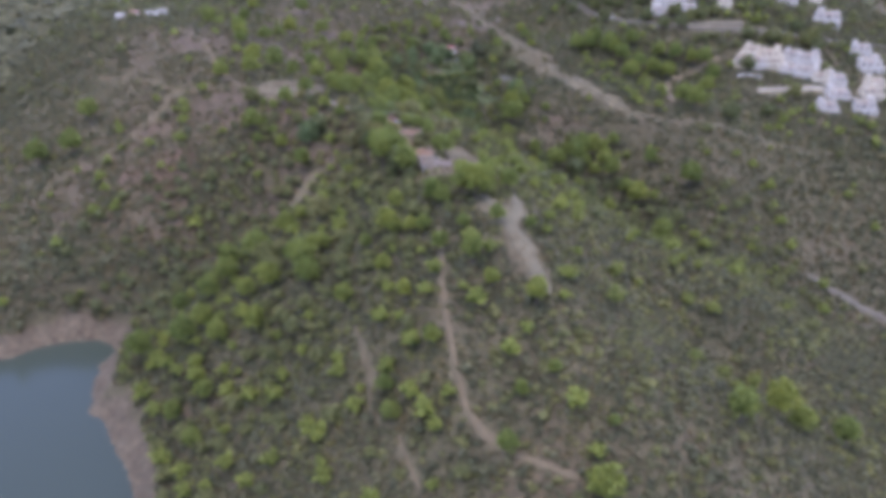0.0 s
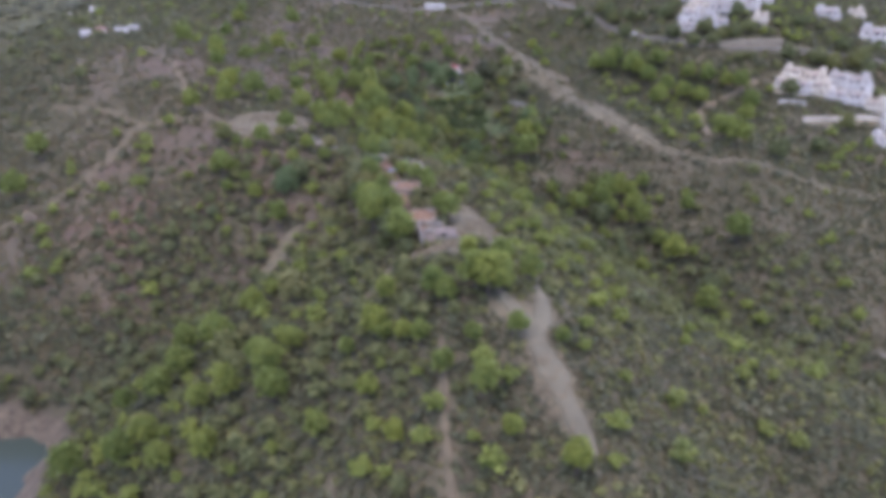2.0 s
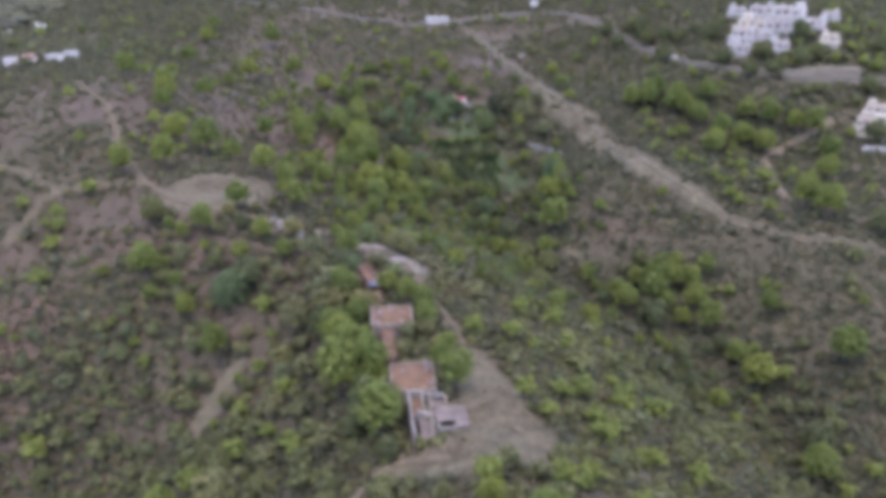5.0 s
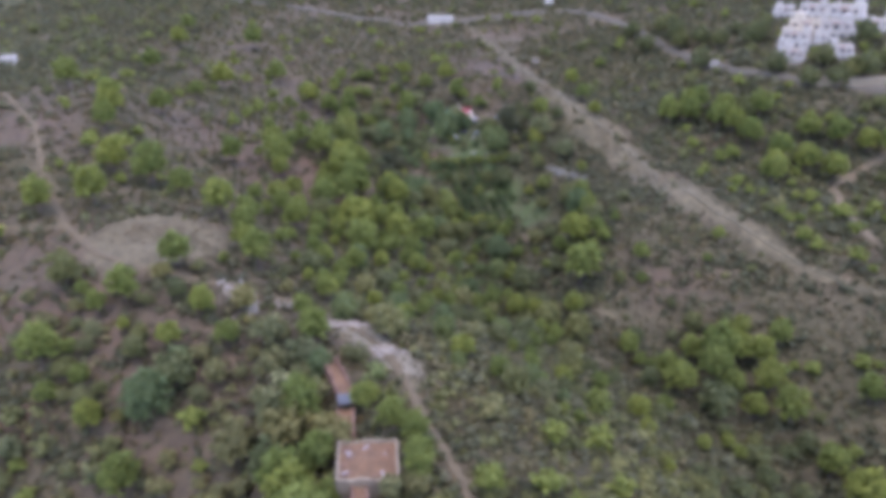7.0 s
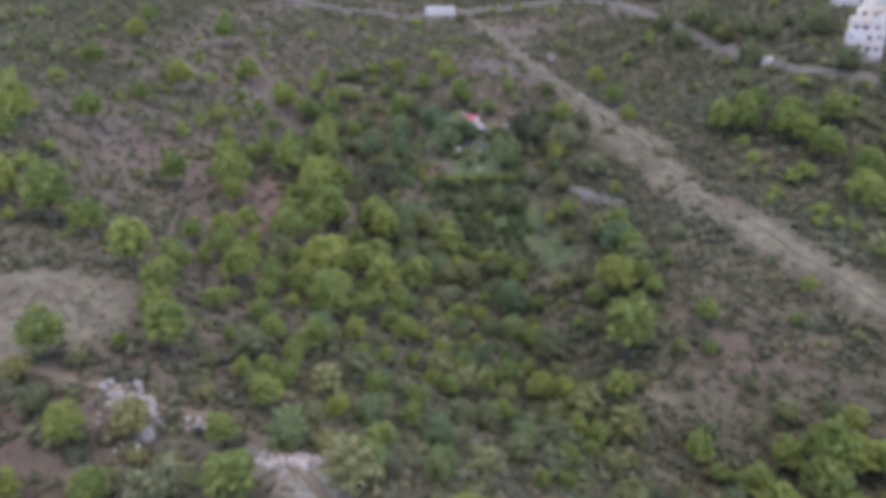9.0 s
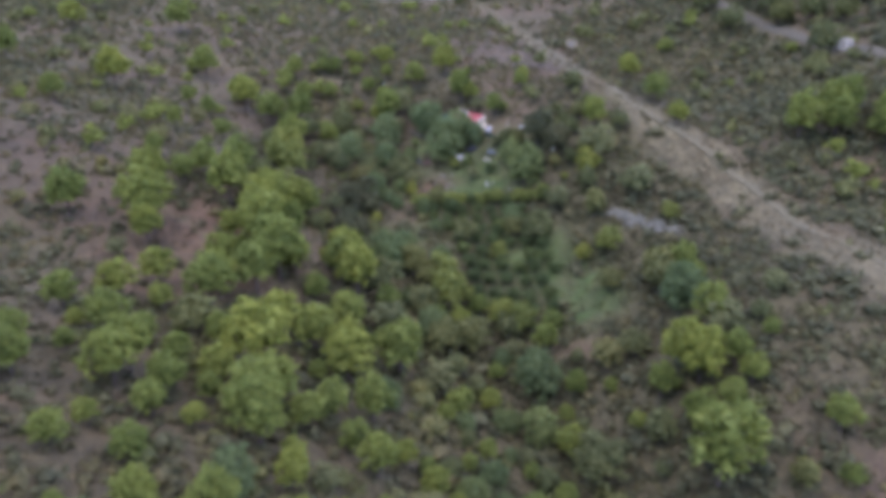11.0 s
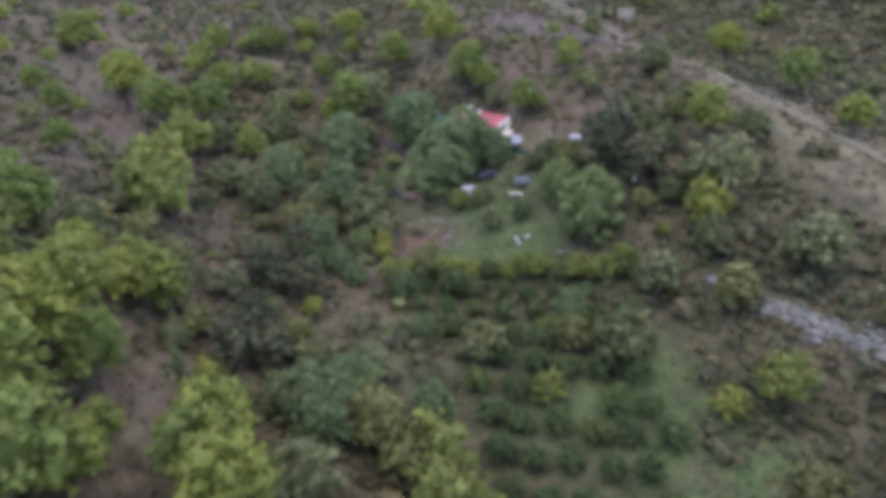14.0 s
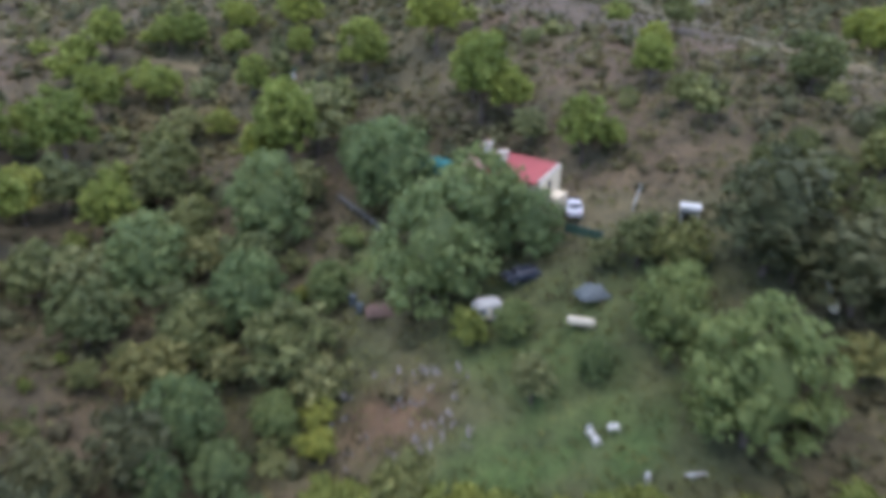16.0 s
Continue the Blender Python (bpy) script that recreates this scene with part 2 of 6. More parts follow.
SCRUB_BRIGHT = foliage("bright_green_scrub_leaves", (0.089, 0.096, 0.037), (0.128, 0.137, 0.051), (0.175, 0.182, 0.074), 0.3, 0.2)
CAROB_LEAF = foliage("carob_leaves", (0.054, 0.059, 0.029), (0.079, 0.084, 0.041), (0.113, 0.116, 0.054), 0.2)
SCRUB_GREY = foliage("dry_scrub_twigs", (0.06, 0.053, 0.027), (0.086, 0.076, 0.039), (0.12, 0.106, 0.055), 0.15, 0.16)
ALMOND_LEAF = foliage("dry_almond_leaves", (0.121, 0.121, 0.05), (0.171, 0.168, 0.067), (0.233, 0.224, 0.093), 0.28)
BARK = surface("bark", (0.06, 0.045, 0.035), (0.14, 0.105, 0.08), 1.5, 0.95, 0.6)
TRACK = surface("trodden_track_earth", (0.083, 0.065, 0.032), (0.146, 0.117, 0.06), 0.8, 0.95, 0.5, 0.1, stain=(0.087, 0.072, 0.031))
BREAK_EARTH = surface("firebreak_earth", (0.073, 0.064, 0.034), (0.125, 0.112, 0.061), 0.5, 0.95, 0.6, 0.15, stain=(0.069, 0.066, 0.031))
RED_EARTH = surface("red_brown_earth", (0.10, 0.062, 0.046), (0.19, 0.125, 0.095), 0.8, 0.95, 0.5, 0.1, stain=(0.08, 0.06, 0.04))
PLASTER = surface("dirty_plaster", (0.181, 0.162, 0.115), (0.313, 0.282, 0.206), 1.0, 0.92, 0.4, stain=(0.148, 0.113, 0.069))
TARMAC = surface("worn_road", (0.068, 0.06, 0.038), (0.109, 0.098, 0.062), 0.6, 0.9, 0.2)
WHITE = surface("white_limewash", (0.341, 0.315, 0.244), (0.513, 0.476, 0.371), 0.6, 0.85, 0.2, stain=(0.428, 0.381, 0.295))
CREAM = surface("cream_render", (0.399, 0.34, 0.224), (0.57, 0.506, 0.348), 1.0, 0.9, 0.3, stain=(0.38, 0.313, 0.196))
CONCRETE = surface("weathered_concrete", (0.159, 0.131, 0.079), (0.278, 0.235, 0.146), 1.0, 0.92, 0.4, stain=(0.119, 0.093, 0.059))
OLD_SLAB = surface("weathered_slab", (0.08, 0.064, 0.043), (0.217, 0.176, 0.122), 1.4, 0.95, 0.6, 0.05, stain=(0.069, 0.055, 0.037))
RED_TILE = surface("bright_red_roof", (0.18, 0.041, 0.037), (0.253, 0.061, 0.052), 1.2, 0.7, 0.3, stain=(0.198, 0.054, 0.038))
OLD_TILE = surface("old_clay_tiles", (0.17, 0.1, 0.075), (0.27, 0.155, 0.115), 1.2, 0.9, 0.4, stain=(0.17, 0.11, 0.09))
RUIN_FLOOR = surface("rubble_of_clay_tiles", (0.08, 0.054, 0.029), (0.194, 0.111, 0.051), 1.4, 0.95, 0.8, 0.1, stain=(0.09, 0.078, 0.048))
BRICK = surface("bare_red_brick", (0.117, 0.069, 0.042), (0.199, 0.119, 0.071), 2.0, 0.92, 0.5, stain=(0.137, 0.123, 0.086))
ROCK = surface("pale_limestone", (0.179, 0.153, 0.106), (0.357, 0.319, 0.231), 1.5, 0.9, 0.8, 0.08, stain=(0.239, 0.222, 0.161))
GREY_STONE = surface("grey_stone", (0.079, 0.077, 0.054), (0.147, 0.143, 0.101), 1.5, 0.9, 0.7, 0.06)
GLASS = surface("dark_window_glass", (0.03, 0.032, 0.036), (0.07, 0.073, 0.078), 1.0, 0.2, 0.0)
STEEL = surface("galvanised_steel", (0.087, 0.089, 0.08), (0.137, 0.14, 0.126), 1.5, 0.5, 0.2, metal=0.4)
PLASTIC = surface("white_plastic", (0.302, 0.302, 0.257), (0.445, 0.438, 0.377), 1.0, 0.45, 0.05)
BLUE_SHEET = surface("blue_tarpaulin", (0.057, 0.068, 0.065), (0.104, 0.122, 0.115), 2.0, 0.6, 0.5)
TEAL_NET = surface("teal_shade_net", (0.012, 0.09, 0.085), (0.025, 0.15, 0.14), 2.0, 0.8, 0.4)
GREEN_SHEET = surface("dark_green_sheet", (0.015, 0.04, 0.028), (0.03, 0.07, 0.045), 2.0, 0.7, 0.3)
WOOD = surface("grey_weathered_wood", (0.19, 0.165, 0.14), (0.34, 0.30, 0.26), 2.0, 0.9, 0.5)
CAR_BLUE = surface("dark_blue_car_paint", (0.017, 0.022, 0.03), (0.034, 0.04, 0.049), 1.0, 0.3, 0.0)
CAR_WHITE = surface("white_car_paint", (0.412, 0.418, 0.409), (0.483, 0.483, 0.465), 1.0, 0.3, 0.0)
RUBBER = surface("black_rubber", (0.015, 0.015, 0.015), (0.035, 0.035, 0.035), 2.0, 0.8, 0.2)

# ---- builders ----
def fast_mesh(name, verts, faces, material, smooth=False):
    """A mesh from arrays of corners (n x 3) and of faces that all have the same number of corners."""
    verts, faces = np.ascontiguousarray(verts, np.float32), np.ascontiguousarray(faces, np.int32)
    me = bpy.data.meshes.new(name)
    k = faces.shape[1]
    me.vertices.add(len(verts)), me.loops.add(faces.size), me.polygons.add(len(faces))
    me.vertices.foreach_set("co", verts.ravel())
    me.loops.foreach_set("vertex_index", faces.ravel())
    me.polygons.foreach_set("loop_start", np.arange(0, faces.size, k, dtype=np.int32))
    me.polygons.foreach_set("use_smooth", np.full(len(faces), smooth))
    me.update(calc_edges=True)
    me.materials.append(material)
    return me


def part(name, bm, material, parent, label=""):
    me = bpy.data.meshes.new(name)
    bm.to_mesh(me)
    bm.free()
    me.materials.append(material)
    ob = new(name, me)
    ob.parent = parent
    return tagged(ob, label) if label else ob


def thing(name, label, category, m=None, group="", kind=""):
    ob = new(name)
    ob.empty_display_size = 0.2
    if m is not None:
        ob.matrix_basis = m
    return tagged(ob, label, category, group, kind)


def box(bm, lo, hi, bevel=0.0):
    """A box between two corners, with its long edges worn round."""
    made = bmesh.ops.create_cube(bm, size=1)["verts"]
    mid, size = [(a + b) / 2 for a, b in zip(lo, hi)], [b - a for a, b in zip(lo, hi)]
    bmesh.ops.transform(bm, matrix=Matrix.Translation(mid) @ Matrix.Diagonal((*size, 1)), verts=made)
    if bevel:
        edges = {e for v in made for e in v.link_edges}
        bmesh.ops.bevel(bm, geom=list(edges), offset=bevel, segments=1, affect="EDGES")
    return bm


def boxes(*spans, bevel=0.03):
    bm = bmesh.new()
    for lo, hi in spans:
        box(bm, lo, hi, bevel)
    return bm


def tube(bm, a, b, ra, rb, sides=7):
    a, b = Vector(a), Vector(b)
    m = Matrix.Translation((a + b) / 2) @ (b - a).to_track_quat("Z", "Y").to_matrix().to_4x4()
    bmesh.ops.create_cone(bm, cap_ends=True, segments=sides, radius1=ra, radius2=rb, depth=(b - a).length, matrix=m)
    return bm


def at_ground(x, y, lift=0.0, turn=0.0, size=1.0, stretch=1.0):
    return pose(x, y, float(height(x, y)) + lift, 0, 0, turn) @ Matrix.Diagonal((size, size, size * stretch, 1))


def grain(x, y, cell, seed):
    """Smooth noise between 0 and 1 over the plan, for arrays."""
    u, v = np.asarray(x) / cell, np.asarray(y) / cell
    i, j = np.floor(u).astype(np.int64), np.floor(v).astype(np.int64)
    fu, fv = u - i, v - j
    fu, fv = fu * fu * (3 - 2 * fu), fv * fv * (3 - 2 * fv)

    def spot(a, b):
        h = np.sin(a * 127.1 + b * 311.7 + seed * 74.7) * 43758.5453
        return h - np.floor(h)

    return (spot(i, j) * (1 - fu) + spot(i + 1, j) * fu) * (1 - fv) + (spot(i, j + 1) * (1 - fu) + spot(i + 1, j + 1) * fu) * fv


def along(line, step):
    """Points every step metres of a line that glides through the given places, with the way across."""
    p = np.array(line, float)
    s = np.r_[0, np.cumsum(np.hypot(*np.diff(p, axis=0).T))]
    q = np.linspace(0, s[-1], max(3, int(s[-1] / step)))
    xy = np.stack([np.interp(q, s, p[:, 0]), np.interp(q, s, p[:, 1])], 1)
    for _ in range(int(4 / step) + 1):
        xy[1:-1] = (xy[:-2] + 2 * xy[1:-1] + xy[2:]) / 4
    d = np.gradient(xy, axis=0)
    d /= np.maximum(np.hypot(d[:, 0], d[:, 1]), 1e-6)[:, None]
    return xy, np.stack([-d[:, 1], d[:, 0]], 1)


def far_from(x, y, line):
    """Distance over the plan from a line, for arrays."""
    best = np.full(np.shape(x), 1e9)
    for (ax, ay), (bx, by) in zip(line[:-1], line[1:]):
        dx, dy = bx - ax, by - ay
        t = np.clip(((x - ax) * dx + (y - ay) * dy) / (dx * dx + dy * dy + 1e-9), 0, 1)
        best = np.minimum(best, np.hypot(x - ax - t * dx, y - ay - t * dy))
    return best

# ---- tracks and clearings: the lines that they follow, and their widths ----
TRACKS = {
    "ridge_track": (3.0, [(-1, 209), (0, 193), (0, 182), (1, 169), (3, 156), (5, 145), (9, 135), (13, 130), (21, 123), (28, 119)]),
    "lower_path": (2.0, [(-11, 144), (-8, 136), (-5, 128), (-2, 117)]),
    "gully_path": (1.8, [(-26, 189), (-22, 175), (-19, 164), (-19, 156), (-13, 147)]),
    "ridge_road": (3.0, [(3, 295), (0, 304), (-5, 315), (-9, 327), (-12.9, 337.1), (-19.6, 349.5), (-28, 359), (-38, 364), (-47, 365), (-57, 369), (-71, 372), (-82, 375), (-95, 385), (-111, 402), (-123, 420), (-131, 431), (-143, 453), (-171, 485)]),
    "left_trail": (3.0, [(-111, 402), (-130, 404), (-148, 406), (-161, 415), (-174.2, 420.8), (-204.4, 431.1)]),
    "slope_trail": (4.5, [(-147, 404), (-153.2, 389.8), (-162.4, 373), (-169.8, 358.6), (-195, 349)]),
    "ruin_path": (2.6, [(0, 255.2), (-7.9, 258.5), (-13.9, 257.9), (-18.8, 250), (-24.8, 239.8)]),
    "valley_track": (6.0, [(184, 502), (160, 490), (145, 479), (137, 448), (132, 426)]),
    "cottage_track": (1.8, [(-105, 628), (-87, 625), (-67, 619), (-50, 610), (-36, 601)]),
    "grove_track": (2.6, [(-75.8, 494.2), (-67, 484.9), (-58.4, 479.9), (-51.9, 472.9), (-45.1, 466.8), (-35, 466), (-33, 474), (-32.4, 481), (-35.6, 493), (-39.7, 503)]),
}
FIREBREAK = [(2, 728), (14, 695), (28, 655), (38, 615), (43, 578), (54, 548), (66, 524), (74.1, 500.5), (76.4, 471.1), (85.9, 450.3), (97, 436), (105.9, 419.4), (116.6, 407.5), (130, 396), (157, 385.1), (210, 384)]
FIREBREAK_WIDTH = [3, 4, 8, 12, 13, 15, 18, 19, 18, 15, 10, 5, 3.5, 3.5, 3.5, 3.5]
ROADS = [[(-230, 785), (-151, 764), (-117, 757), (-73, 739), (-40, 725), (-15, 719), (7, 723), (37, 722), (73, 705), (91, 681), (107, 652), (123, 612), (135, 567), (155, 541), (189, 528), (255, 517), (330, 514)], [(166, 300), (171, 290), (178, 273), (196, 250)]]
# bare ground: centre, radii, turn
CLEARINGS = [(9, 274, 6, 22, 16), (11, 262, 8, 7, 0), (-24, 354, 8, 5, -40), (-16, 342, 4.4, 15, 37), (16, 212, 4, 10, 27), (23, 190, 4, 17, 14), (23, 215, 2.5, 9, 2), (-2, 255, 9, 5, 0), (-81, 390, 19, 15, 10), (45, 409, 6, 1.6, -8), (212, 453, 22, 5, -8), (11, 552, 5, 3, 0), (-61, 306, 3.5, 10, -35)]


# dry open ground by the gully, and pale stony ground by the ridge road: centre, radii, turn
DRY_SPOTS = [(-40, 530, 12, 7, 10), (-37, 515, 5, 12, 5), (-40, 548, 8, 9, 0), (-14, 514, 6, 9, 0)]
PALE_SPOTS = [(-27, 356, 6, 3, -40), (-19, 348, 3.6, 8, 37), (-12, 338, 3.4, 8, 33), (-52, 364, 2, 7, 45)]


def ellipses(x, y, spots):
    """How far out a place lies in the nearest of some ellipses: 1 on its edge."""
    best = np.full(np.shape(x), 9.0)
    for cx, cy, a, b, turn in spots:
        co, si = math.cos(radians(turn)), math.sin(radians(turn))
        u, v = ((x - cx) * co + (y - cy) * si) / a, (-(x - cx) * si + (y - cy) * co) / b
        best = np.minimum(best, np.hypot(u, v))
    return best


def in_clearing(x, y):
    return np.minimum(ellipses(x, y, CLEARINGS), ellipses(x, y, PALE_SPOTS))


# the plant cover, spot by spot: centre, radii, cover, shares of dark, dry and bright plants, size of a bush
# dark shares on the near flanks, as at (95, 245), also stand in for vignetting
NEAR_COVER = [(95, 245, 22, 32, 0.99, 0.97, 0.02, 0.05, 1.2), (-70, 200, 45, 50, 0.98, 0.8, 0.03, 0.1, 1.1), (0, 160, 32, 45, 0.93, 0.62, 0.1, 0.16, 0.85), (70, 180, 45, 45, 0.99, 0.8, 0.06, 0.2, 0.9), (45, 250, 28, 32, 0.99, 0.34, 0.08, 0.36, 0.92), (90, 138, 40, 28, 0.97, 0.85, 0.1, 0.26, 0.85), (-120, 325, 42, 42, 0.88, 0.66, 0.5, 0.05, 1.15), (-100, 283, 42, 26, 0.99, 0.95, 0.04, 0.08, 1.3), (-62, 310, 28, 38, 0.8, 0.56, 0.5, 0.05, 0.95)]
MIDDLE_COVER = [(30, 310, 20, 48, 0.98, 0.22, 0.05, 0.3, 1.05), (85, 330, 28, 30, 0.98, 0.9, 0.08, 0.02, 1.25), (105, 385, 32, 28, 0.98, 0.75, 0.42, 0.0, 0.8), (140, 300, 42, 36, 0.99, 0.9, 0.24, 0.02, 1.0), (28, 415, 20, 36, 0.99, 0.66, 0.05, 0.06, 1.15), (-12, 420, 20, 34, 0.93, 0.32, 0.1, 0.2, 1.0), (62, 452, 16, 25, 0.92, 0.7, 0.32, 0.02, 1.0), (-50, 400, 30, 25, 0.75, 0.42, 0.16, 0.08, 0.9), (-150, 400, 50, 40, 0.8, 0.62, 0.5, 0.03, 0.9)]
FAR_COVER = [(24, 572, 14, 16, 0.1, 0.3, 0.5, 0.05, 0.8), (-40, 529, 8, 6, 0.55, 0.5, 0.75, 0.0, 0.85), (-36, 513, 5, 9, 0.4, 0.5, 0.7, 0.0, 0.8), (-13, 513, 7, 8, 0.3, 0.3, 0.4, 0.3, 0.8), (1, 533, 10, 7, 0.1, 0.3, 0.3, 0.2, 0.7), (-90, 530, 45, 60, 0.66, 0.56, 0.56, 0.02, 0.85), (-35, 545, 25, 45, 0.9, 0.72, 0.3, 0.04, 1.15), (25, 605, 25, 45, 0.14, 0.3, 0.55, 0.05, 0.85), (2, 580, 30, 16, 0.16, 0.3, 0.5, 0.05, 0.8), (-40, 640, 50, 40, 0.58, 0.34, 0.46, 0.05, 0.95), (38, 526, 12, 16, 0.9, 0.6, 0.35, 0.02, 0.9), (140, 480, 45, 50, 0.92, 0.72, 0.1, 0.04, 1.2), (195, 600, 70, 70, 0.95, 0.8, 0.04, 0.02, 1.3), (-240, 560, 60, 110, 0.96, 0.7, 0.05, 0.02, 1.2), (0, 800, 200, 120, 0.8, 0.5, 0.28, 0.03, 1.2)]
COVER = NEAR_COVER + MIDDLE_COVER + FAR_COVER


def thicket(x, y):
    """Where the bushes crowd together, between 0 and 1: broad bands across the slope, and smaller patches in them."""
    return 0.55 * grain(x + 0.4 * y, y, 38, 11) + 0.3 * grain(x, y, 14, 12) + 0.15 * grain(x, y, 5, 14)


def cover(x, y):
    """Share of the ground that plants cover, the shares of dark, dry and bright ones, and their size."""
    total, out = 0.0, [0.0] * 5
    for cx, cy, a, b, *values in COVER:
        w = np.exp(-0.5 * (((x - cx) / a) ** 2 + ((y - cy) / b) ** 2)) + 1e-6
        total = total + w
        out = [o + w * v for o, v in zip(out, values)]
    return [o / total for o in out]


def open_ground(x, y, margin=0.0):
    """True where no track, clearing, garden, building or water keeps the plants away."""
    free = (off_shore(x, y) > 5.5 + 5.0 * grain(x, y, 9, 3)) & (in_clearing(x, y) > 1.0 + 0.2 * grain(x, y, 3, 4))
    for width, line in TRACKS.values():
        free &= far_from(x, y, line) > width * (0.25 + 0.3 * grain(x, y, 4, 17)) + margin
    edge = np.interp(-np.asarray(y, float), [-q[1] for q in FIREBREAK], FIREBREAK_WIDTH)
    free &= (far_from(x, y, FIREBREAK) > edge * (0.36 + 0.34 * grain(x, y, 6, 18)) + margin) | ((grain(x, y, 3.2, 61) > 0.84) & (margin == 0))
    for line in ROADS:
        free &= far_from(x, y, line) > 3.6 + margin
    for cx, cy, wide, _ in UPPER_HOUSES + MIDDLE_HOUSES + LOWER_HOUSES:
        free &= np.hypot(x - cx, y - cy) > wide * 0.56 + margin
    for cx, cy, a, b in GROVE_FLOOR:
        free &= (np.hypot((x - cx) / a, (y - cy) / b) > 1.0) | (grain(x, y, 2.5, 27) > 0.82)
    for cx, cy, rx, ry, turn in KEEP_CLEAR:
        co, si = math.cos(radians(turn)), math.sin(radians(turn))
        u, v = ((x - cx) * co + (y - cy) * si), (-(x - cx) * si + (y - cy) * co)
        free &= (np.abs(u) > rx + margin) | (np.abs(v) > ry + margin)
    return free


# white houses on the far slopes: x, y, width, turn
UPPER_HOUSES = [(157, 564, 15.4, -28), (165, 581, 16.0, -28), (175, 577, 9.7, -28), (175, 593, 18.5, -28), (187, 583, 17.7, -28), (178, 558, 12.4, -28), (176, 626, 13.5, -28), (188, 617, 20.0, -28), (200, 603, 18.6, -28), (205, 582, 12.7, -28), (203, 558, 10.8, -28), (222, 595, 10.5, -28), (256, 580, 17.6, -20), (286, 597, 13.0, -20), (274, 551, 21.4, -20)]
MIDDLE_HOUSES = [(196, 493, 13.9, -26), (206, 490, 14.0, -26), (215, 486, 14.0, -26), (224, 480, 14.0, -26), (232, 473, 13.9, -26), (237, 466, 12.4, -26), (204, 500, 14.2, -26), (216, 497, 14.2, -26), (228, 493, 14.3, -26), (237, 489, 14.3, -26)]
LOWER_HOUSES = [(226, 431, 13.8, -16), (239, 444, 14.4, -16), (243, 459, 13.2, -16), (247, 428, 15.5, -16), (256, 445, 16.1, -16), (265, 459, 15.0, -16), (273, 478, 15.5, -16), (277, 500, 12.9, -16)]
# bare reddish floor of the pine grove: centre and radii
GROVE_FLOOR = [(-58, 476, 13, 9), (-56, 456, 15, 7), (-42, 463, 13, 6), (-67, 467, 11, 8), (-34, 484, 4.5, 13), (26, 462, 6, 3.5)]
# buildings, garden and orchard: centre, half sizes, turn
RUIN_GROUND = [(-14.3, 304, 5.6, 5.6, 6), (-8.3, 281, 5.6, 6, 5), (-3, 268, 6.5, 6.5, 0), (-14, 292.5, 2.5, 5.5, 0), (-19.6, 316, 2.2, 6, 10), (-23, 331, 2, 8, 30), (3, 557.5, 7, 4, -38), (2, 530, 9, 4.5, -8), (-8, 533, 4, 3, 0), (13, 495, 15, 16, -6), (212, 454, 22, 4, -8), (31, 476, 6.5, 9, 20)]
GARDEN_GROUND = [(-10, 724, 13, 6, 0), (4, 545, 7, 2.6, -20), (-11, 549, 2.6, 1.6, 0), (-12.5, 561.2, 1.4, 6.5, 36), (19.2, 546.5, 4.0, 4.0, 0), (-9.6, 545, 2, 4, 0), (184, 534, 26, 3, -9), (45.5, 501.5, 9.5, 2.4, -47), (33.8, 513.5, 1.6, 1.8, 0)]
KEEP_CLEAR = RUIN_GROUND + GARDEN_GROUND

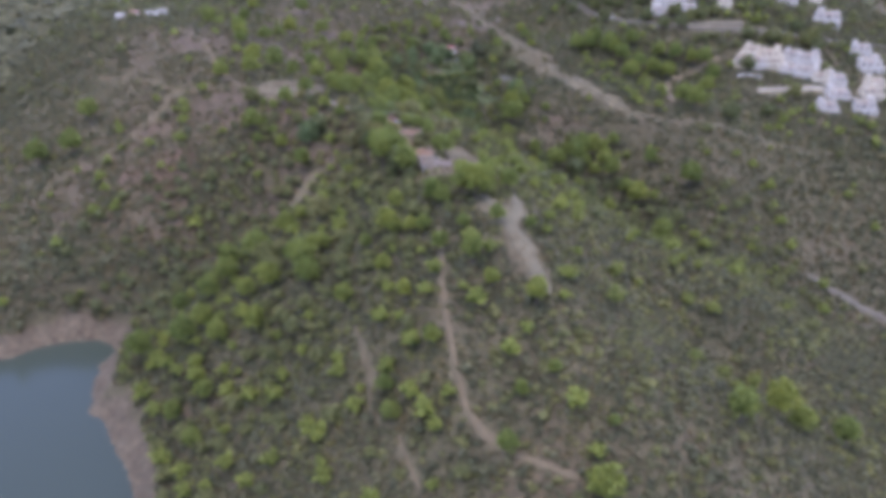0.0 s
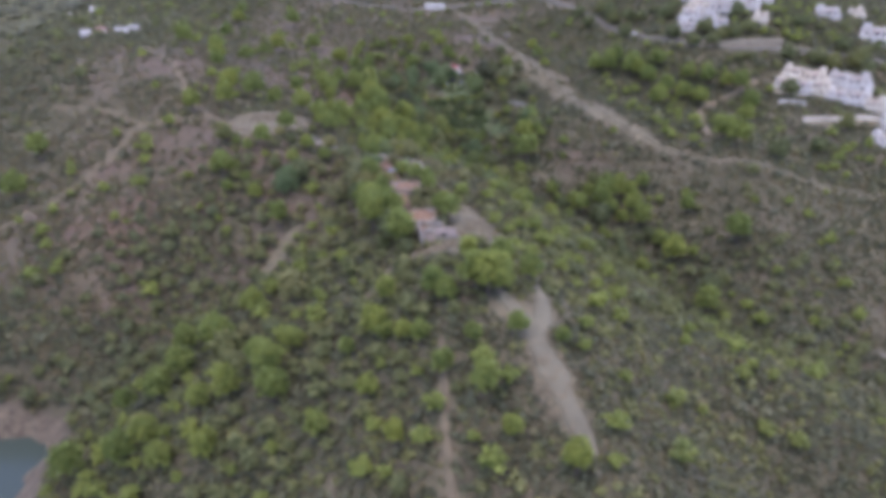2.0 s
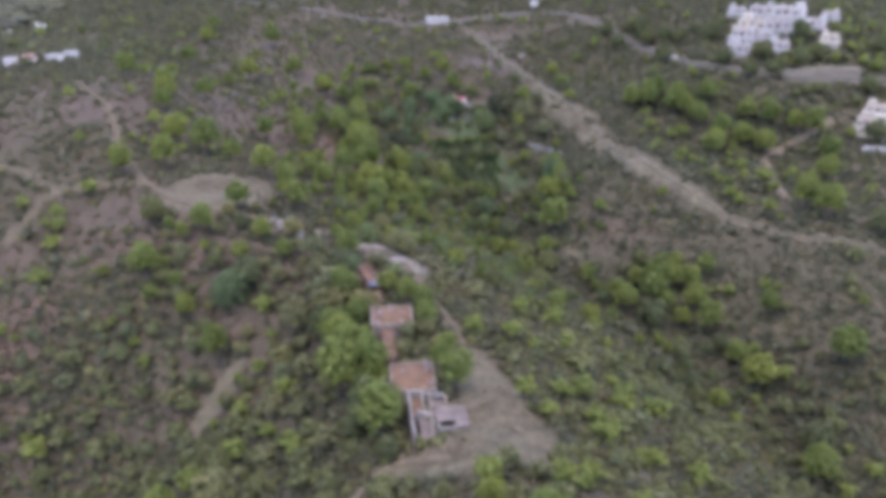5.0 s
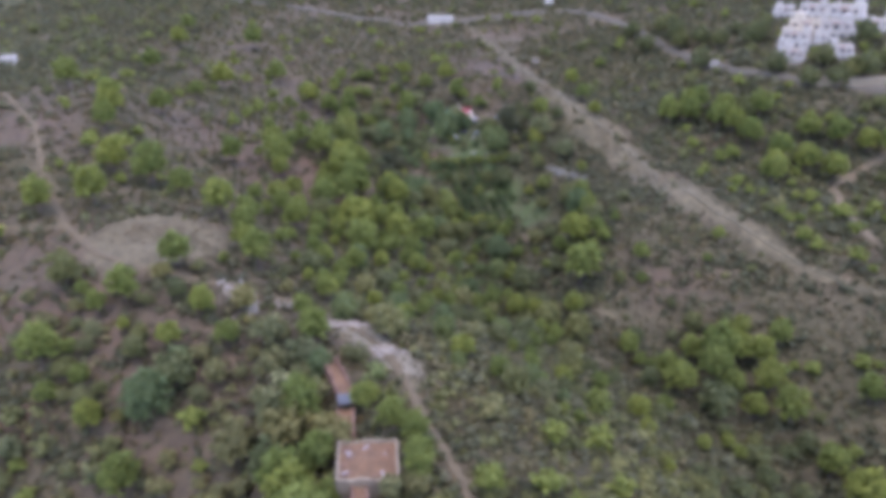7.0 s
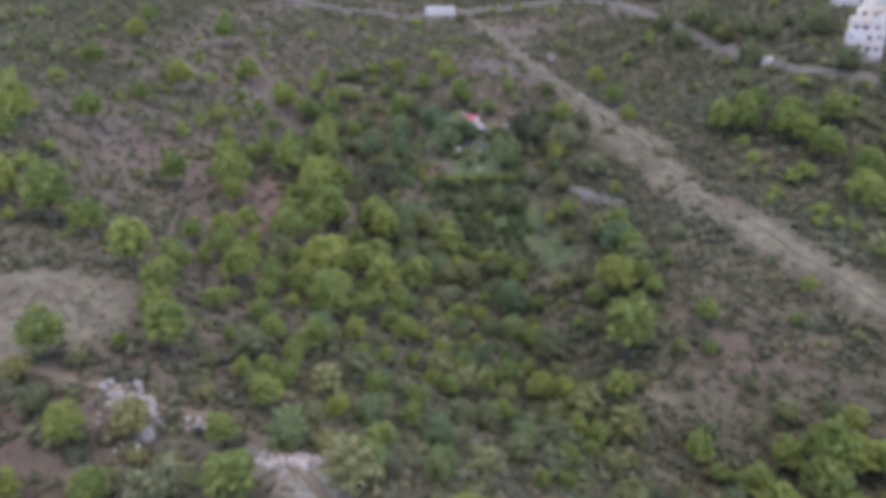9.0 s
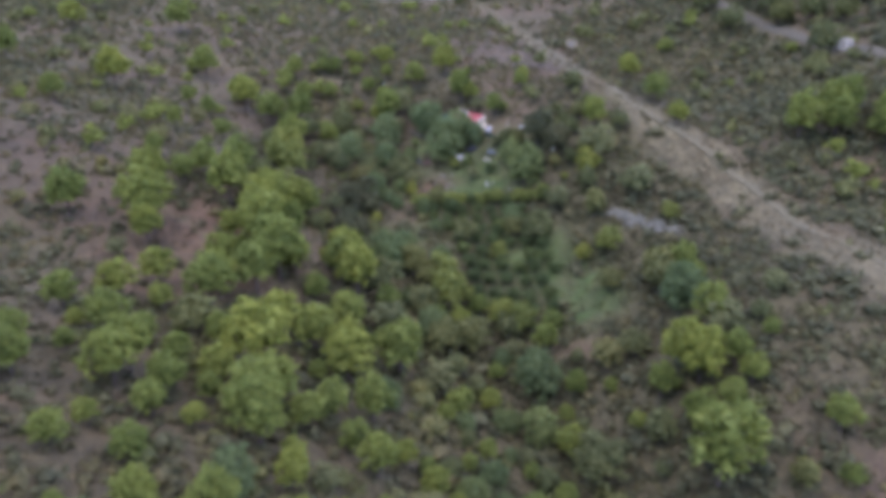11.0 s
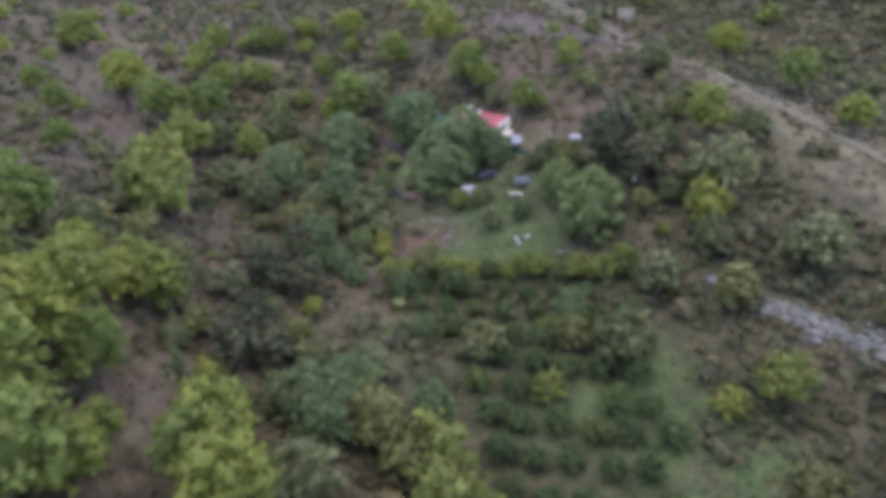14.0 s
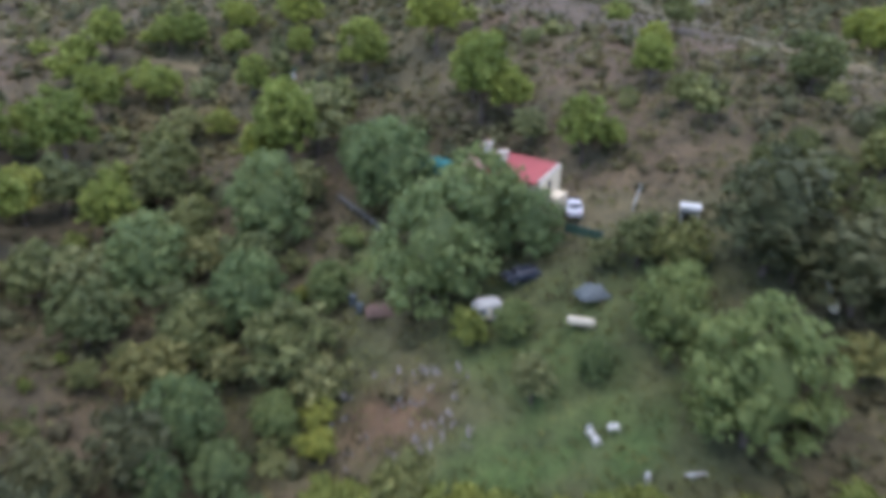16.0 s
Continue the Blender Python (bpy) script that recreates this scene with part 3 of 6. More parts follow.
# ---- ground, water, tracks ----
def ground():
    ax = np.concatenate([-3000 + 2700 * (1 - np.linspace(1, 0, 22) ** 2), np.arange(-298, 320, 3.0), 320 + 2700 * np.linspace(0, 1, 22)[1:] ** 2])
    ay = np.concatenate([-2500 + 2560 * (1 - np.linspace(1, 0, 22) ** 2), np.arange(62.5, 800, 3.0), 800 + 2700 * np.linspace(0, 1, 24)[1:] ** 2])
    x, y = np.meshgrid(ax, ay)
    z = height(x, y) + 0.5 * (grain(x, y, 4, 21) - 0.5)
    n = len(ax)
    i, j = np.meshgrid(np.arange(n - 1), np.arange(len(ay) - 1))
    k = (j * n + i).ravel()
    me = fast_mesh("ground", np.stack([x, y, z], -1).reshape(-1, 3), np.stack([k, k + 1, k + n + 1, k + n], 1), EARTH, True)
    x, y, z = x.ravel(), y.ravel(), z.ravel()
    covered, dark, dry, _, _ = cover(x, y)
    patch = grain(x, y, 14, 5)
    masks = {
        "red": np.clip(np.exp(-(((x + 115) / 62) ** 2 + ((y - 355) / 55) ** 2)) * 1.3 * patch + np.exp(-(((x + 50) / 30) ** 2 + ((y - 480) / 25) ** 2)) + 0.8 * np.exp(-(((x + 37) / 8) ** 2 + ((y - 518) / 16) ** 2)) * (0.4 + 0.9 * patch) + np.exp(-(((x - 112) / 14) ** 2 + ((y - 510) / 7) ** 2)) + 0.9 * np.exp(-(((x - 22) / 14) ** 2 + ((y - 122) / 12) ** 2)) * patch + 1.4 * np.exp(-(((x + 7) / 5.5) ** 2 + ((y - 535) / 5) ** 2) ** 2), 0, 1),
        "dry": np.clip(dry * 1.5 * (0.4 + patch) * (1.4 - thicket(x, y)), 0, 1),
        "lawn": (0.45 + 0.75 * grain(x, y, 2.6, 19)) * np.clip(0.95 * np.exp(-(((x - 4) / 24) ** 2 + ((y - 537) / 15) ** 2)) * (0.3 + patch) + 1.5 * np.exp(-((((x - 3) / 9) ** 2 + ((y - 530) / 5) ** 2) ** 2)) + 0.9 * np.exp(-(((x - 27) / 8) ** 2 + ((y - 490) / 9) ** 2)) + 1.1 * np.exp(-(((x - 14) / 18) ** 2 + ((y - 496) / 17) ** 2)) * (0.45 + 0.8 * patch) + 0.8 * np.exp(-(((x + 11) / 7) ** 2 + ((y - 511) / 8) ** 2)) * (0.4 + patch) + 1.3 * np.exp(-(((x - 31) / 8) ** 2 + ((y - 477) / 10) ** 2)) + np.exp(-(((x + 11) / 4) ** 2 + ((y - 555) / 4) ** 2)), 0, 1),
        "litter": np.clip((covered + 1.4 * (thicket(x, y) - 0.5) - 0.5) * 1.9, 0, 0.92),
        "bare": np.clip(1.5 - in_clearing(x, y) + 0.4 * (patch - 0.5), 0, 0.9),
        "pale": np.clip(1.25 - 0.75 * ellipses(x, y, PALE_SPOTS), 0, 1),
        "shore": np.clip((8.5 - off_shore(x, y) + 5 * (grain(x, y, 11, 8) - 0.5)) / 2.5, 0, 1) * (x < 40),
    }
    for cx, cy, a, b in GROVE_FLOOR:
        masks["red"] = np.maximum(masks["red"], np.clip(1.5 - np.hypot((x - cx) / a, (y - cy) / b), 0, 0.9) * (0.4 + 0.8 * patch))
    for width, line in TRACKS.values():
        masks["bare"] = np.maximum(masks["bare"], np.clip(1.2 - far_from(x, y, line) / (width * 0.9), 0, 0.55))
    masks["bare"] = np.maximum(masks["bare"], 0.82 * np.clip(1.8 - far_from(x, y, FIREBREAK) / (0.36 * np.interp(-y, [-q[1] for q in FIREBREAK], FIREBREAK_WIDTH)), 0, 0.95) * (0.5 + 0.7 * grain(x, y, 5, 23)))
    masks["lawn"] = masks["lawn"] * (1 - 0.85 * np.exp(-(((x + 7) / 5) ** 2 + ((y - 535) / 4.6) ** 2) ** 2))
    clear = np.clip(np.maximum(masks["bare"], masks["lawn"]), 0, 1)
    clear = np.maximum(clear, masks["red"] * 0.8)
    masks["litter"] = masks["litter"] * (1 - clear)
    masks["dry"] = masks["dry"] * (1 - clear)
    for name, values in masks.items():
        me.attributes.new(name, "FLOAT", "POINT").data.foreach_set("value", values.astype(np.float32))
    tagged(new("ground", me), "brown and reddish hillside earth with dry grass and leaf litter", "ground", kind="structure")


def ribbon(name, line, width, material, label, category, lift=0.14, seed=1):
    """A strip of trodden or paved ground, laid over the land, with uneven edges."""
    xy, across = along(line, 1.2)
    n = len(xy)
    w = np.interp(np.linspace(0, 1, n), np.linspace(0, 1, np.size(width)), np.atleast_1d(width)) * (0.8 + 0.45 * grain(np.arange(n) * 1.2, seed * 9.0 + np.zeros(n), 5, seed))
    steps = np.array([-0.5, -0.42, -0.2, 0.0, 0.2, 0.42, 0.5])
    wob = 0.25 * (grain(np.arange(n)[:, None] * 1.2 + steps * 31, seed + steps[None] * 17 + np.zeros((n, 1)), 2.2, seed + 1) - 0.5)
    p = xy[:, None] + across[:, None] * ((steps[None] + wob * np.abs(steps[None])) * w[:, None])[..., None]
    drop = np.where(np.abs(steps) > 0.45, -0.35, np.where(np.abs(steps) > 0.4, lift * 0.4, lift))
    z = height(p[..., 0], p[..., 1]) + drop[None] + 0.25
    k = (np.arange(n - 1)[:, None] * 7 + np.arange(6)[None]).ravel()
    me = fast_mesh(name, np.concatenate([p, z[..., None]], -1).reshape(-1, 3), np.stack([k, k + 7, k + 8, k + 1], 1), material, True)
    return tagged(new(name, me), label, category, kind="structure")


ground()
water_me = fast_mesh("water", [(-1500, -1500, LAKE_LEVEL), (75, -1500, LAKE_LEVEL), (75, 340, LAKE_LEVEL), (-1500, 340, LAKE_LEVEL)], [(0, 1, 2, 3)], WATER)
tagged(new("water", water_me), "still grey-green reservoir water below the hill", "lake", kind="structure")
for seed, (name, (width, line)) in enumerate(TRACKS.items()):
    if name == "grove_track":
        continue
    if name in ("slope_trail", "left_trail", "lower_path", "gully_path"):
        width *= 0.4
    ribbon("dirt_" + name, line, width * 0.62, TRACK, "pale trodden earth track across the scrub hillside", "dirt track", seed=seed + 2)
lane, across = along(FIREBREAK, 8.0)
offset = 0.12 * np.interp(-lane[:, 1], [-q[1] for q in FIREBREAK], FIREBREAK_WIDTH) * (0.7 + 0.6 * grain(lane[:, 0], lane[:, 1], 30, 33))
ribbon("firebreak_lane", lane + across * offset[:, None], np.array(FIREBREAK_WIDTH) * 0.13, BREAK_EARTH, "pale scraped earth lane along the wide firebreak", "firebreak", seed=41)
ribbon("scar_path", [(10, 226), (15, 216), (19, 207), (21, 198), (23, 190), (25, 182), (27, 174), (28, 166)], [1.6, 3.2, 4.6, 5.6, 5.6, 5.0, 3.6, 1.6], BREAK_EARTH, "pale eroded bare earth scar on the ridge", "dirt track", seed=33)
ribbon("scar_branch", [(23, 226), (23, 217), (22, 209), (20, 203)], [1.4, 3.0, 4.2, 3.6], BREAK_EARTH, "pale branch of the bare earth scar on the ridge", "dirt track", seed=35)
for k, line in enumerate(ROADS):
    ribbon("road", line, 4.8, TARMAC, "narrow grey paved road along the far slope", "road", 0.25, 41 + k)


# ---- plants ----
def ico(level):
    bm = bmesh.new()
    bmesh.ops.create_icosphere(bm, subdivisions=level, radius=1)
    v, f = np.array([q.co for q in bm.verts]), np.array([[q.index for q in face.verts] for face in bm.faces])
    bm.free()
    return v, f


def tufts(rng, centres, normals, size, droop=0.0, slim=0.6):
    """Small pointed leaf sprays that lie like shingles over a crown; with droop they hang."""
    n = len(centres)
    face = normals + rng.normal(0, 0.5, (n, 3))
    face /= np.linalg.norm(face, axis=1)[:, None]
    d = np.cross(face, rng.normal(0, 1, (n, 3)))
    d /= np.linalg.norm(d, axis=1)[:, None] + 1e-9
    d = d * (1 - droop) + np.array([0, 0, -1.0]) * droop
    side = np.cross(face, d)
    side /= np.linalg.norm(side, axis=1)[:, None] + 1e-9
    s = size * rng.uniform(0.6, 1.4, (n, 1))
    v = np.stack([centres - side * s * slim - d * s * 0.4, centres + d * s + face * s * 0.25, centres + side * s * slim - d * s * 0.4], 1)
    return v.reshape(-1, 3), np.arange(3 * n).reshape(-1, 3)


# clumps, height, size of a clump, lowest clump, sprays on each, size of a spray, droop
HABITS = {
    "pine": (36, 0.55, 0.105, -0.4, 30, 0.46, 0.0), "broad": (46, 0.56, 0.10, -0.7, 56, 0.4, 0.5), "dense": (28, 0.52, 0.115, -0.55, 27, 0.54, 0.1),
    "round": (14, 0.48, 0.155, -0.5, 44, 0.44, 0.1), "column": (10, 1.5, 0.2, -0.9, 40, 0.4, 0.0), "far": (9, 0.5, 0.17, -0.3, 13, 0.56, 0.0),
}


def crown(rng, kind):
    """A crown of unit width round its own middle: clumps over a dome, each thick with small sprays of leaves."""
    v0, f0 = ico(0)
    n, tall, fat, low, sprays, spray, droop = HABITS[kind]
    verts, faces, base = [], [], 0

    def add(v, f):
        nonlocal base
        verts.append(v), faces.append(f + base)
        base += len(v)

    turn = rng.uniform(0, 6.28)
    for i in range(n):
        c = low + (1 - low) * (i + 0.5) / n
        ring = 0.5 * (1 - abs(c) ** 2) if kind == "column" else math.sqrt(max(0, 1 - c * c))
        a = turn + i * 2.4 + rng.uniform(-0.3, 0.3)
        reach = rng.uniform(0.82, 1.08) * (1 + 0.10 * math.cos(2 * a + turn * 3) + 0.06 * math.cos(3 * a + turn * 5))
        mid = np.array([ring * math.cos(a) * 0.37 * reach, ring * math.sin(a) * 0.37 * reach, c * (tall - fat * 0.6) * reach])
        r = fat * rng.uniform(0.65, 1.3)
        add(v0 * (1 + 0.4 * (rng.random((len(v0), 1)) - 0.5)) * r * (0.8 if kind == "far" else 0.58) * np.array([1, 1, 0.8]) + mid, f0)
        d = rng.normal(0, 1, (sprays, 3))
        d[:, 2] = np.where(d[:, 2] < -0.5, -d[:, 2], d[:, 2])
        d /= np.linalg.norm(d, axis=1)[:, None]
        add(*tufts(rng, d * r * rng.uniform(0.55, 1.4, (sprays, 1)) * np.array([1, 1, 0.8]) + mid, d, r * spray, droop))
    v1, f1 = ico(1)
    wide = 0.13 if kind == "column" else 0.285
    core = v1 * np.array([wide, wide, tall * 0.62]) * (1 + 0.3 * (rng.random((len(v1), 1)) - 0.5))
    core[:, 2] = np.maximum(core[:, 2], low * tall * 0.9)
    add(core, f1)
    return np.concatenate(verts), np.concatenate(faces)


def tree(rng, kind, name, material, label, category, group, lift):
    """A tree of unit width: tapered trunk with limbs, and the crown at the given height."""
    ob = thing(name, label, category, group=group)
    bm = bmesh.new()
    lean = rng.uniform(-0.04, 0.04, 2)
    top = (lean[0], lean[1], lift)
    tube(bm, (0, 0, -0.15), (lean[0] * 0.5, lean[1] * 0.5, lift * 0.5), 0.035, 0.026)
    tube(bm, (lean[0] * 0.5, lean[1] * 0.5, lift * 0.5), top, 0.026, 0.015)
    for k in range(5):
        a = k * 1.256 + rng.uniform(0, 0.6)
        tube(bm, (lean[0] * 0.6, lean[1] * 0.6, lift * rng.uniform(0.45, 0.75)), (0.28 * math.cos(a), 0.28 * math.sin(a), lift + rng.uniform(-0.02, 0.1)), 0.014, 0.005, 5)
    part("trunk", bm, BARK, ob)
    v, f = crown(rng, kind)
    cr = new("crown", fast_mesh("crown", v, f, material, True))
    cr.parent, cr.location = ob, (0, 0, lift)
    return ob

# trees one by one, as they stand: x, y and width of the crown, from south to north
PINE_STAND_A = [(32, 113, 7.8), (14, 128, 5.5), (37, 130, 3.0), (69, 140, 7.8), (18, 141, 3.9), (26, 145, 3.9), (83, 150, 8.4), (90, 151, 7.1), (-13, 149, 5.5), (103, 153, 7.3), (-15, 158, 5.0), (-3, 164, 5.1), (24, 167, 6.5), (13, 177, 5.0), (-76, 181, 6.9), (-11, 185, 5.4), (8, 187, 6.8), (-87, 195, 7.2), (-1, 197, 5.7), (-30, 199, 6.1), (-77, 198, 7.3), (-18, 201, 6.0), (26, 202, 4.6), (6, 204, 4.6), (16, 204, 5.8), (-6, 210, 5.5), (-10, 213, 5.4), (-62, 211, 8.1), (-16, 218, 6.4), (-25, 219, 5.2)]
PINE_STAND_B = [(-18, 220, 7.1), (10, 219, 9.0), (-44, 216, 9.2), (-76, 215, 8.2), (13, 219, 8.1), (0, 221, 6.9), (7, 222, 8.4), (13, 222, 7.5), (-3, 225, 7.8), (-91, 224, 10.2), (-111, 231, 10.5), (21, 226, 7.0), (-84, 226, 8.8), (-47, 224, 9.9), (-59, 225, 8.5), (-68, 227, 7.2), (-16, 234, 6.3), (14, 232, 7.9), (-51, 232, 8.6), (-42, 234, 7.2), (6, 238, 5.2), (-88, 248, 9.7), (-102, 254, 7.7), (-83, 255, 10.5), (-71, 258, 11.5), (-62, 269, 8.2), (-87, 272, 10.0), (-14, 267, 10.1), (1, 278, 8.0), (-24, 283, 11.6)]
PINE_STAND_C = [(-14, 269, 5.8), (-17, 277, 6.2), (-2, 284, 5.6), (-16, 284, 5.6), (-18, 285, 9.3), (-1, 291, 5.0), (-23, 292, 10.2), (-26, 299, 8.8), (-20, 299, 4.5), (-6, 301, 4.9), (-29, 304, 7.9), (-6, 304, 5.6), (98, 305, 10.0), (-25, 306, 5.2), (-23, 307, 6.6), (-7, 310, 5.4), (-11, 313, 6.1), (-63, 317, 8.1), (-28, 319, 8.5), (-17, 320, 5.3), (-16, 321, 4.4), (121, 343, 11.2), (96, 344, 10.8), (-30, 344, 7.7), (-49, 345, 6.1), (-62, 346, 6.2), (-91, 346, 9.3), (-30, 349, 5.3), (93, 354, 8.9), (-57, 355, 5.7), (-58, 357, 5.7), (-77, 360, 8.4), (-208, 365, 11.5), (-190, 366, 11.4), (88, 369, 9.4), (108, 370, 7.8), (80, 372, 7.4), (-70, 375, 9.0), (86, 379, 9.5)]
PINE_STAND_D = [(76, 379, 7.2), (61, 378, 9.5), (-51, 381, 8.9), (72, 383, 10.5), (86, 388, 7.5), (60, 386, 7.5), (80, 389, 9.2), (75, 390, 11.1), (93, 393, 7.7), (68, 392, 7.7), (50, 392, 6.4), (-191, 393, 11.4), (9, 394, 5.1), (-59, 399, 8.0), (-48, 407, 3.6), (140, 406, 10.4), (36, 407, 6.8), (-122, 410, 10.4), (-69, 410, 10.5), (-106, 411, 10.5), (19, 410, 7.0), (-28, 413, 9.5), (-61, 414, 6.7), (136, 415, 10.5), (-49, 417, 8.2), (-42, 418, 6.2), (-30, 419, 9.2), (-49, 422, 7.8), (40, 420, 11.2), (-28, 424, 8.1)]
PINE_STAND_E = [(-37, 425, 6.6), (-86, 427, 8.5), (-44, 428, 5.3), (-14, 429, 7.1), (-56, 432, 7.0), (-33, 432, 11.0), (-97, 432, 11.5), (40, 431, 6.4), (45, 432, 5.6), (-110, 435, 10.5), (-19, 438, 9.4), (-40, 437, 5.0), (42, 439, 8.5), (36, 440, 6.1), (-20, 442, 8.3), (-26, 444, 8.2), (-11, 447, 9.3), (40, 443, 8.2), (-32, 445, 8.2), (-61, 447, 7.7), (-46, 451, 10.1), (161, 452, 10.5), (47, 451, 7.2), (-57, 455, 7.1), (-22, 457, 8.0), (-46, 455, 8.7), (-22, 459, 6.4), (-40, 460, 9.4), (-123, 462, 9.4), (-29, 464, 5.2)]
PINE_STAND_F = [(-48, 465, 6.9), (-37, 467, 11.5), (-15, 471, 5.5), (-22, 472, 10.7), (-45, 469, 5.4), (118, 472, 10.5), (-65, 471, 7.2), (171, 473, 10.5), (-35, 472, 7.3), (-126, 474, 10.5), (48, 474, 6.5), (-25, 476, 9.9), (-42, 475, 11.1), (-25, 479, 9.8), (-35, 478, 5.2), (-85, 479, 9.5), (-128, 479, 10.0), (-67, 477, 11.2), (-29, 480, 5.0), (-49, 477, 5.8), (122, 481, 10.9), (145, 481, 10.5), (-44, 484, 9.9), (-38, 485, 7.4), (137, 488, 10.5), (172, 493, 10.5), (129, 494, 10.5), (-53, 491, 10.8), (-43, 492, 9.1), (-72, 493, 9.5)]
PINE_STAND_G = [(-151, 496, 10.5), (165, 498, 10.5), (-117, 499, 10.5), (-66, 498, 6.4), (155, 503, 10.5), (-40, 502, 8.7), (121, 506, 10.5), (-63, 504, 6.5), (-48, 504, 6.5), (145, 508, 10.5), (-55, 506, 9.4), (117, 515, 10.5), (112, 519, 10.2), (130, 523, 10.5), (116, 526, 10.5), (102, 527, 10.5), (93, 528, 10.6), (103, 533, 10.5), (107, 535, 10.5), (39, 540, 7.2), (63, 540, 6.1), (-117, 541, 7.5), (-52, 555, 9.4), (60, 557, 7.9), (11, 559, 6.1), (14, 559, 3.7), (-41, 561, 6.3), (20, 569, 5.5), (-82, 569, 6.3), (4, 570, 5.9)]
PINE_STAND_H = [(1, 572, 8.3), (-23, 572, 8.5), (21, 573, 5.0), (-27, 574, 5.7), (-63, 574, 9.5), (-149, 575, 10.5), (0, 576, 6.3), (-54, 578, 8.5), (-92, 580, 6.6), (-65, 580, 6.7), (-117, 581, 10.8), (-56, 584, 4.7), (-62, 584, 4.7), (-74, 584, 10.5), (-26, 585, 5.5), (3, 586, 3.0), (-15, 590, 7.5), (-5, 591, 8.7), (-55, 592, 7.1), (-32, 593, 5.8), (-78, 593, 9.9), (60, 594, 8.3), (-46, 595, 6.0), (-56, 599, 5.3), (-26, 600, 4.3), (62, 605, 7.1), (-27, 609, 7.4), (-46, 611, 5.7), (-51, 613, 5.8), (-38, 613, 5.7)]
PINE_STAND_I = [(-96, 613, 9.3), (-62, 614, 6.8), (-158, 642, 10.5), (-120, 658, 11.5), (-163, 675, 10.5)]
BROAD_STAND_A = [(-62, 331, 11.0), (-27, 333, 5.8), (-58, 340, 5.9), (-13, 353, 6.3), (-26, 360, 6.7), (15, 438, 8.0), (16, 452, 10.0), (15, 456, 8.2), (-6, 467, 7.8), (45, 463, 10.0), (-11, 478, 4.7), (-17, 490, 10.0), (-14, 494, 8.7), (14, 511, 6.1), (-17, 524, 3.8), (-24, 526, 4.6), (18.5, 527, 10.8), (-24, 532, 6.8), (-17, 534, 4.6), (15, 535.5, 7.5), (9, 535, 3.7)]
BROAD_STAND_B = [(3, 541, 4.0), (-4, 547, 12.0), (-22, 547, 8.6), (5, 549.5, 6.6), (-15, 550, 5.1), (0.2, 551.8, 9.9), (-34, 552, 9.2), (-23, 561, 9.6), (-9, 562, 10.5), (-11, 566, 8.4), (-14, 571, 6.3)]
DARK_STAND_A = [(-66, 250, 10.4), (-12, 261, 5.0), (-20, 270, 5.5), (-16, 271, 10.5), (-32, 309, 8.3), (-31, 309, 6.2), (103, 317, 10.4), (-58, 336, 9.2), (29, 365, 7.4), (70, 372, 10.6), (-97, 372, 10.4), (11, 376, 6.3), (-38, 385, 6.9), (20, 385, 8.0), (36, 397, 8.8), (157, 398, 10.3), (28, 402, 8.9), (184, 414, 10.5), (23, 427, 9.9), (-45, 440, 7.7), (211, 443, 10.3), (-11, 460, 6.6), (-3, 463, 8.6), (3, 466, 8.8), (11, 471, 6.5), (43, 471, 7.8), (-8, 476, 7.4), (44, 475, 8.8), (-17, 479, 8.5), (34, 479, 6.1)]
DARK_STAND_B = [(196, 482, 10.5), (-7, 487, 7.0), (-11, 491, 8.2), (-21, 491, 6.3), (247, 498, 10.5), (228, 502, 10.5), (20, 504, 8.4), (242, 505, 10.5), (2, 506, 6.3), (14, 507, 5.4), (35, 508, 6.8), (222, 508, 10.5), (251, 513, 10.5), (-40, 512, 7.2), (206, 515, 10.5), (34, 517, 6.1), (243, 524, 10.5), (125, 525, 10.5), (-6, 525, 5.7), (166, 535, 10.5)]
DARK_STAND_C = [(179, 537, 10.5), (155, 537, 10.5), (174, 538, 10.5), (-17, 540, 8.0), (-26, 541, 6.8), (191, 542, 10.5), (17, 542, 5.6), (-36, 542, 6.8), (14, 544, 5.0), (-35, 545, 5.3), (-28, 545, 5.9), (225, 548, 10.5), (-43, 548, 6.9), (166, 550, 10.5), (-23, 552, 7.0), (147, 554, 10.5), (-36, 557, 6.8), (-32, 560, 6.7), (22, 563, 3.9), (36, 564, 6.6), (190, 564, 10.5), (-49, 566, 7.4), (-38, 569, 7.6), (-39, 575, 8.0), (123, 588, 10.5), (152, 597, 10.5), (157, 602, 10.5), (138, 608, 10.5), (131, 618, 10.5)]
DARK_STAND_D = [(122, 623, 10.5), (105, 627, 10.5), (122, 632, 10.5), (117, 643, 10.5), (102, 648, 10.5)]
PALE_STAND_A = [(-48, 264, 9.1), (-11, 283, 2.8), (-10, 298, 4.6), (-42, 305, 6.3), (-32, 321, 10.2), (-31, 337, 7.3), (-40, 345, 7.8), (-15, 349, 8.8), (-4, 431, 5.0), (48, 448, 7.2), (59, 454, 4.6), (-14, 462, 8.5), (-69, 465, 4.5), (46, 512, 9.5), (26, 513, 6.4), (38, 527, 10.0), (27, 529, 3.7), (4, 534, 4.1), (-14, 537, 5.3), (-23, 540, 4.6), (16, 540, 3.0), (11, 545, 3.1), (-39, 549, 7.5), (-38, 555, 3.6), (-29, 556, 5.5), (6, 565, 4.4), (-33, 512.6, 5.6)]
PALE_STAND_B = [(-25, 566, 6.7), (-20, 566, 5.3), (-7, 573, 3.8), (-20, 576, 7.9), (-40, 586, 4.8)]
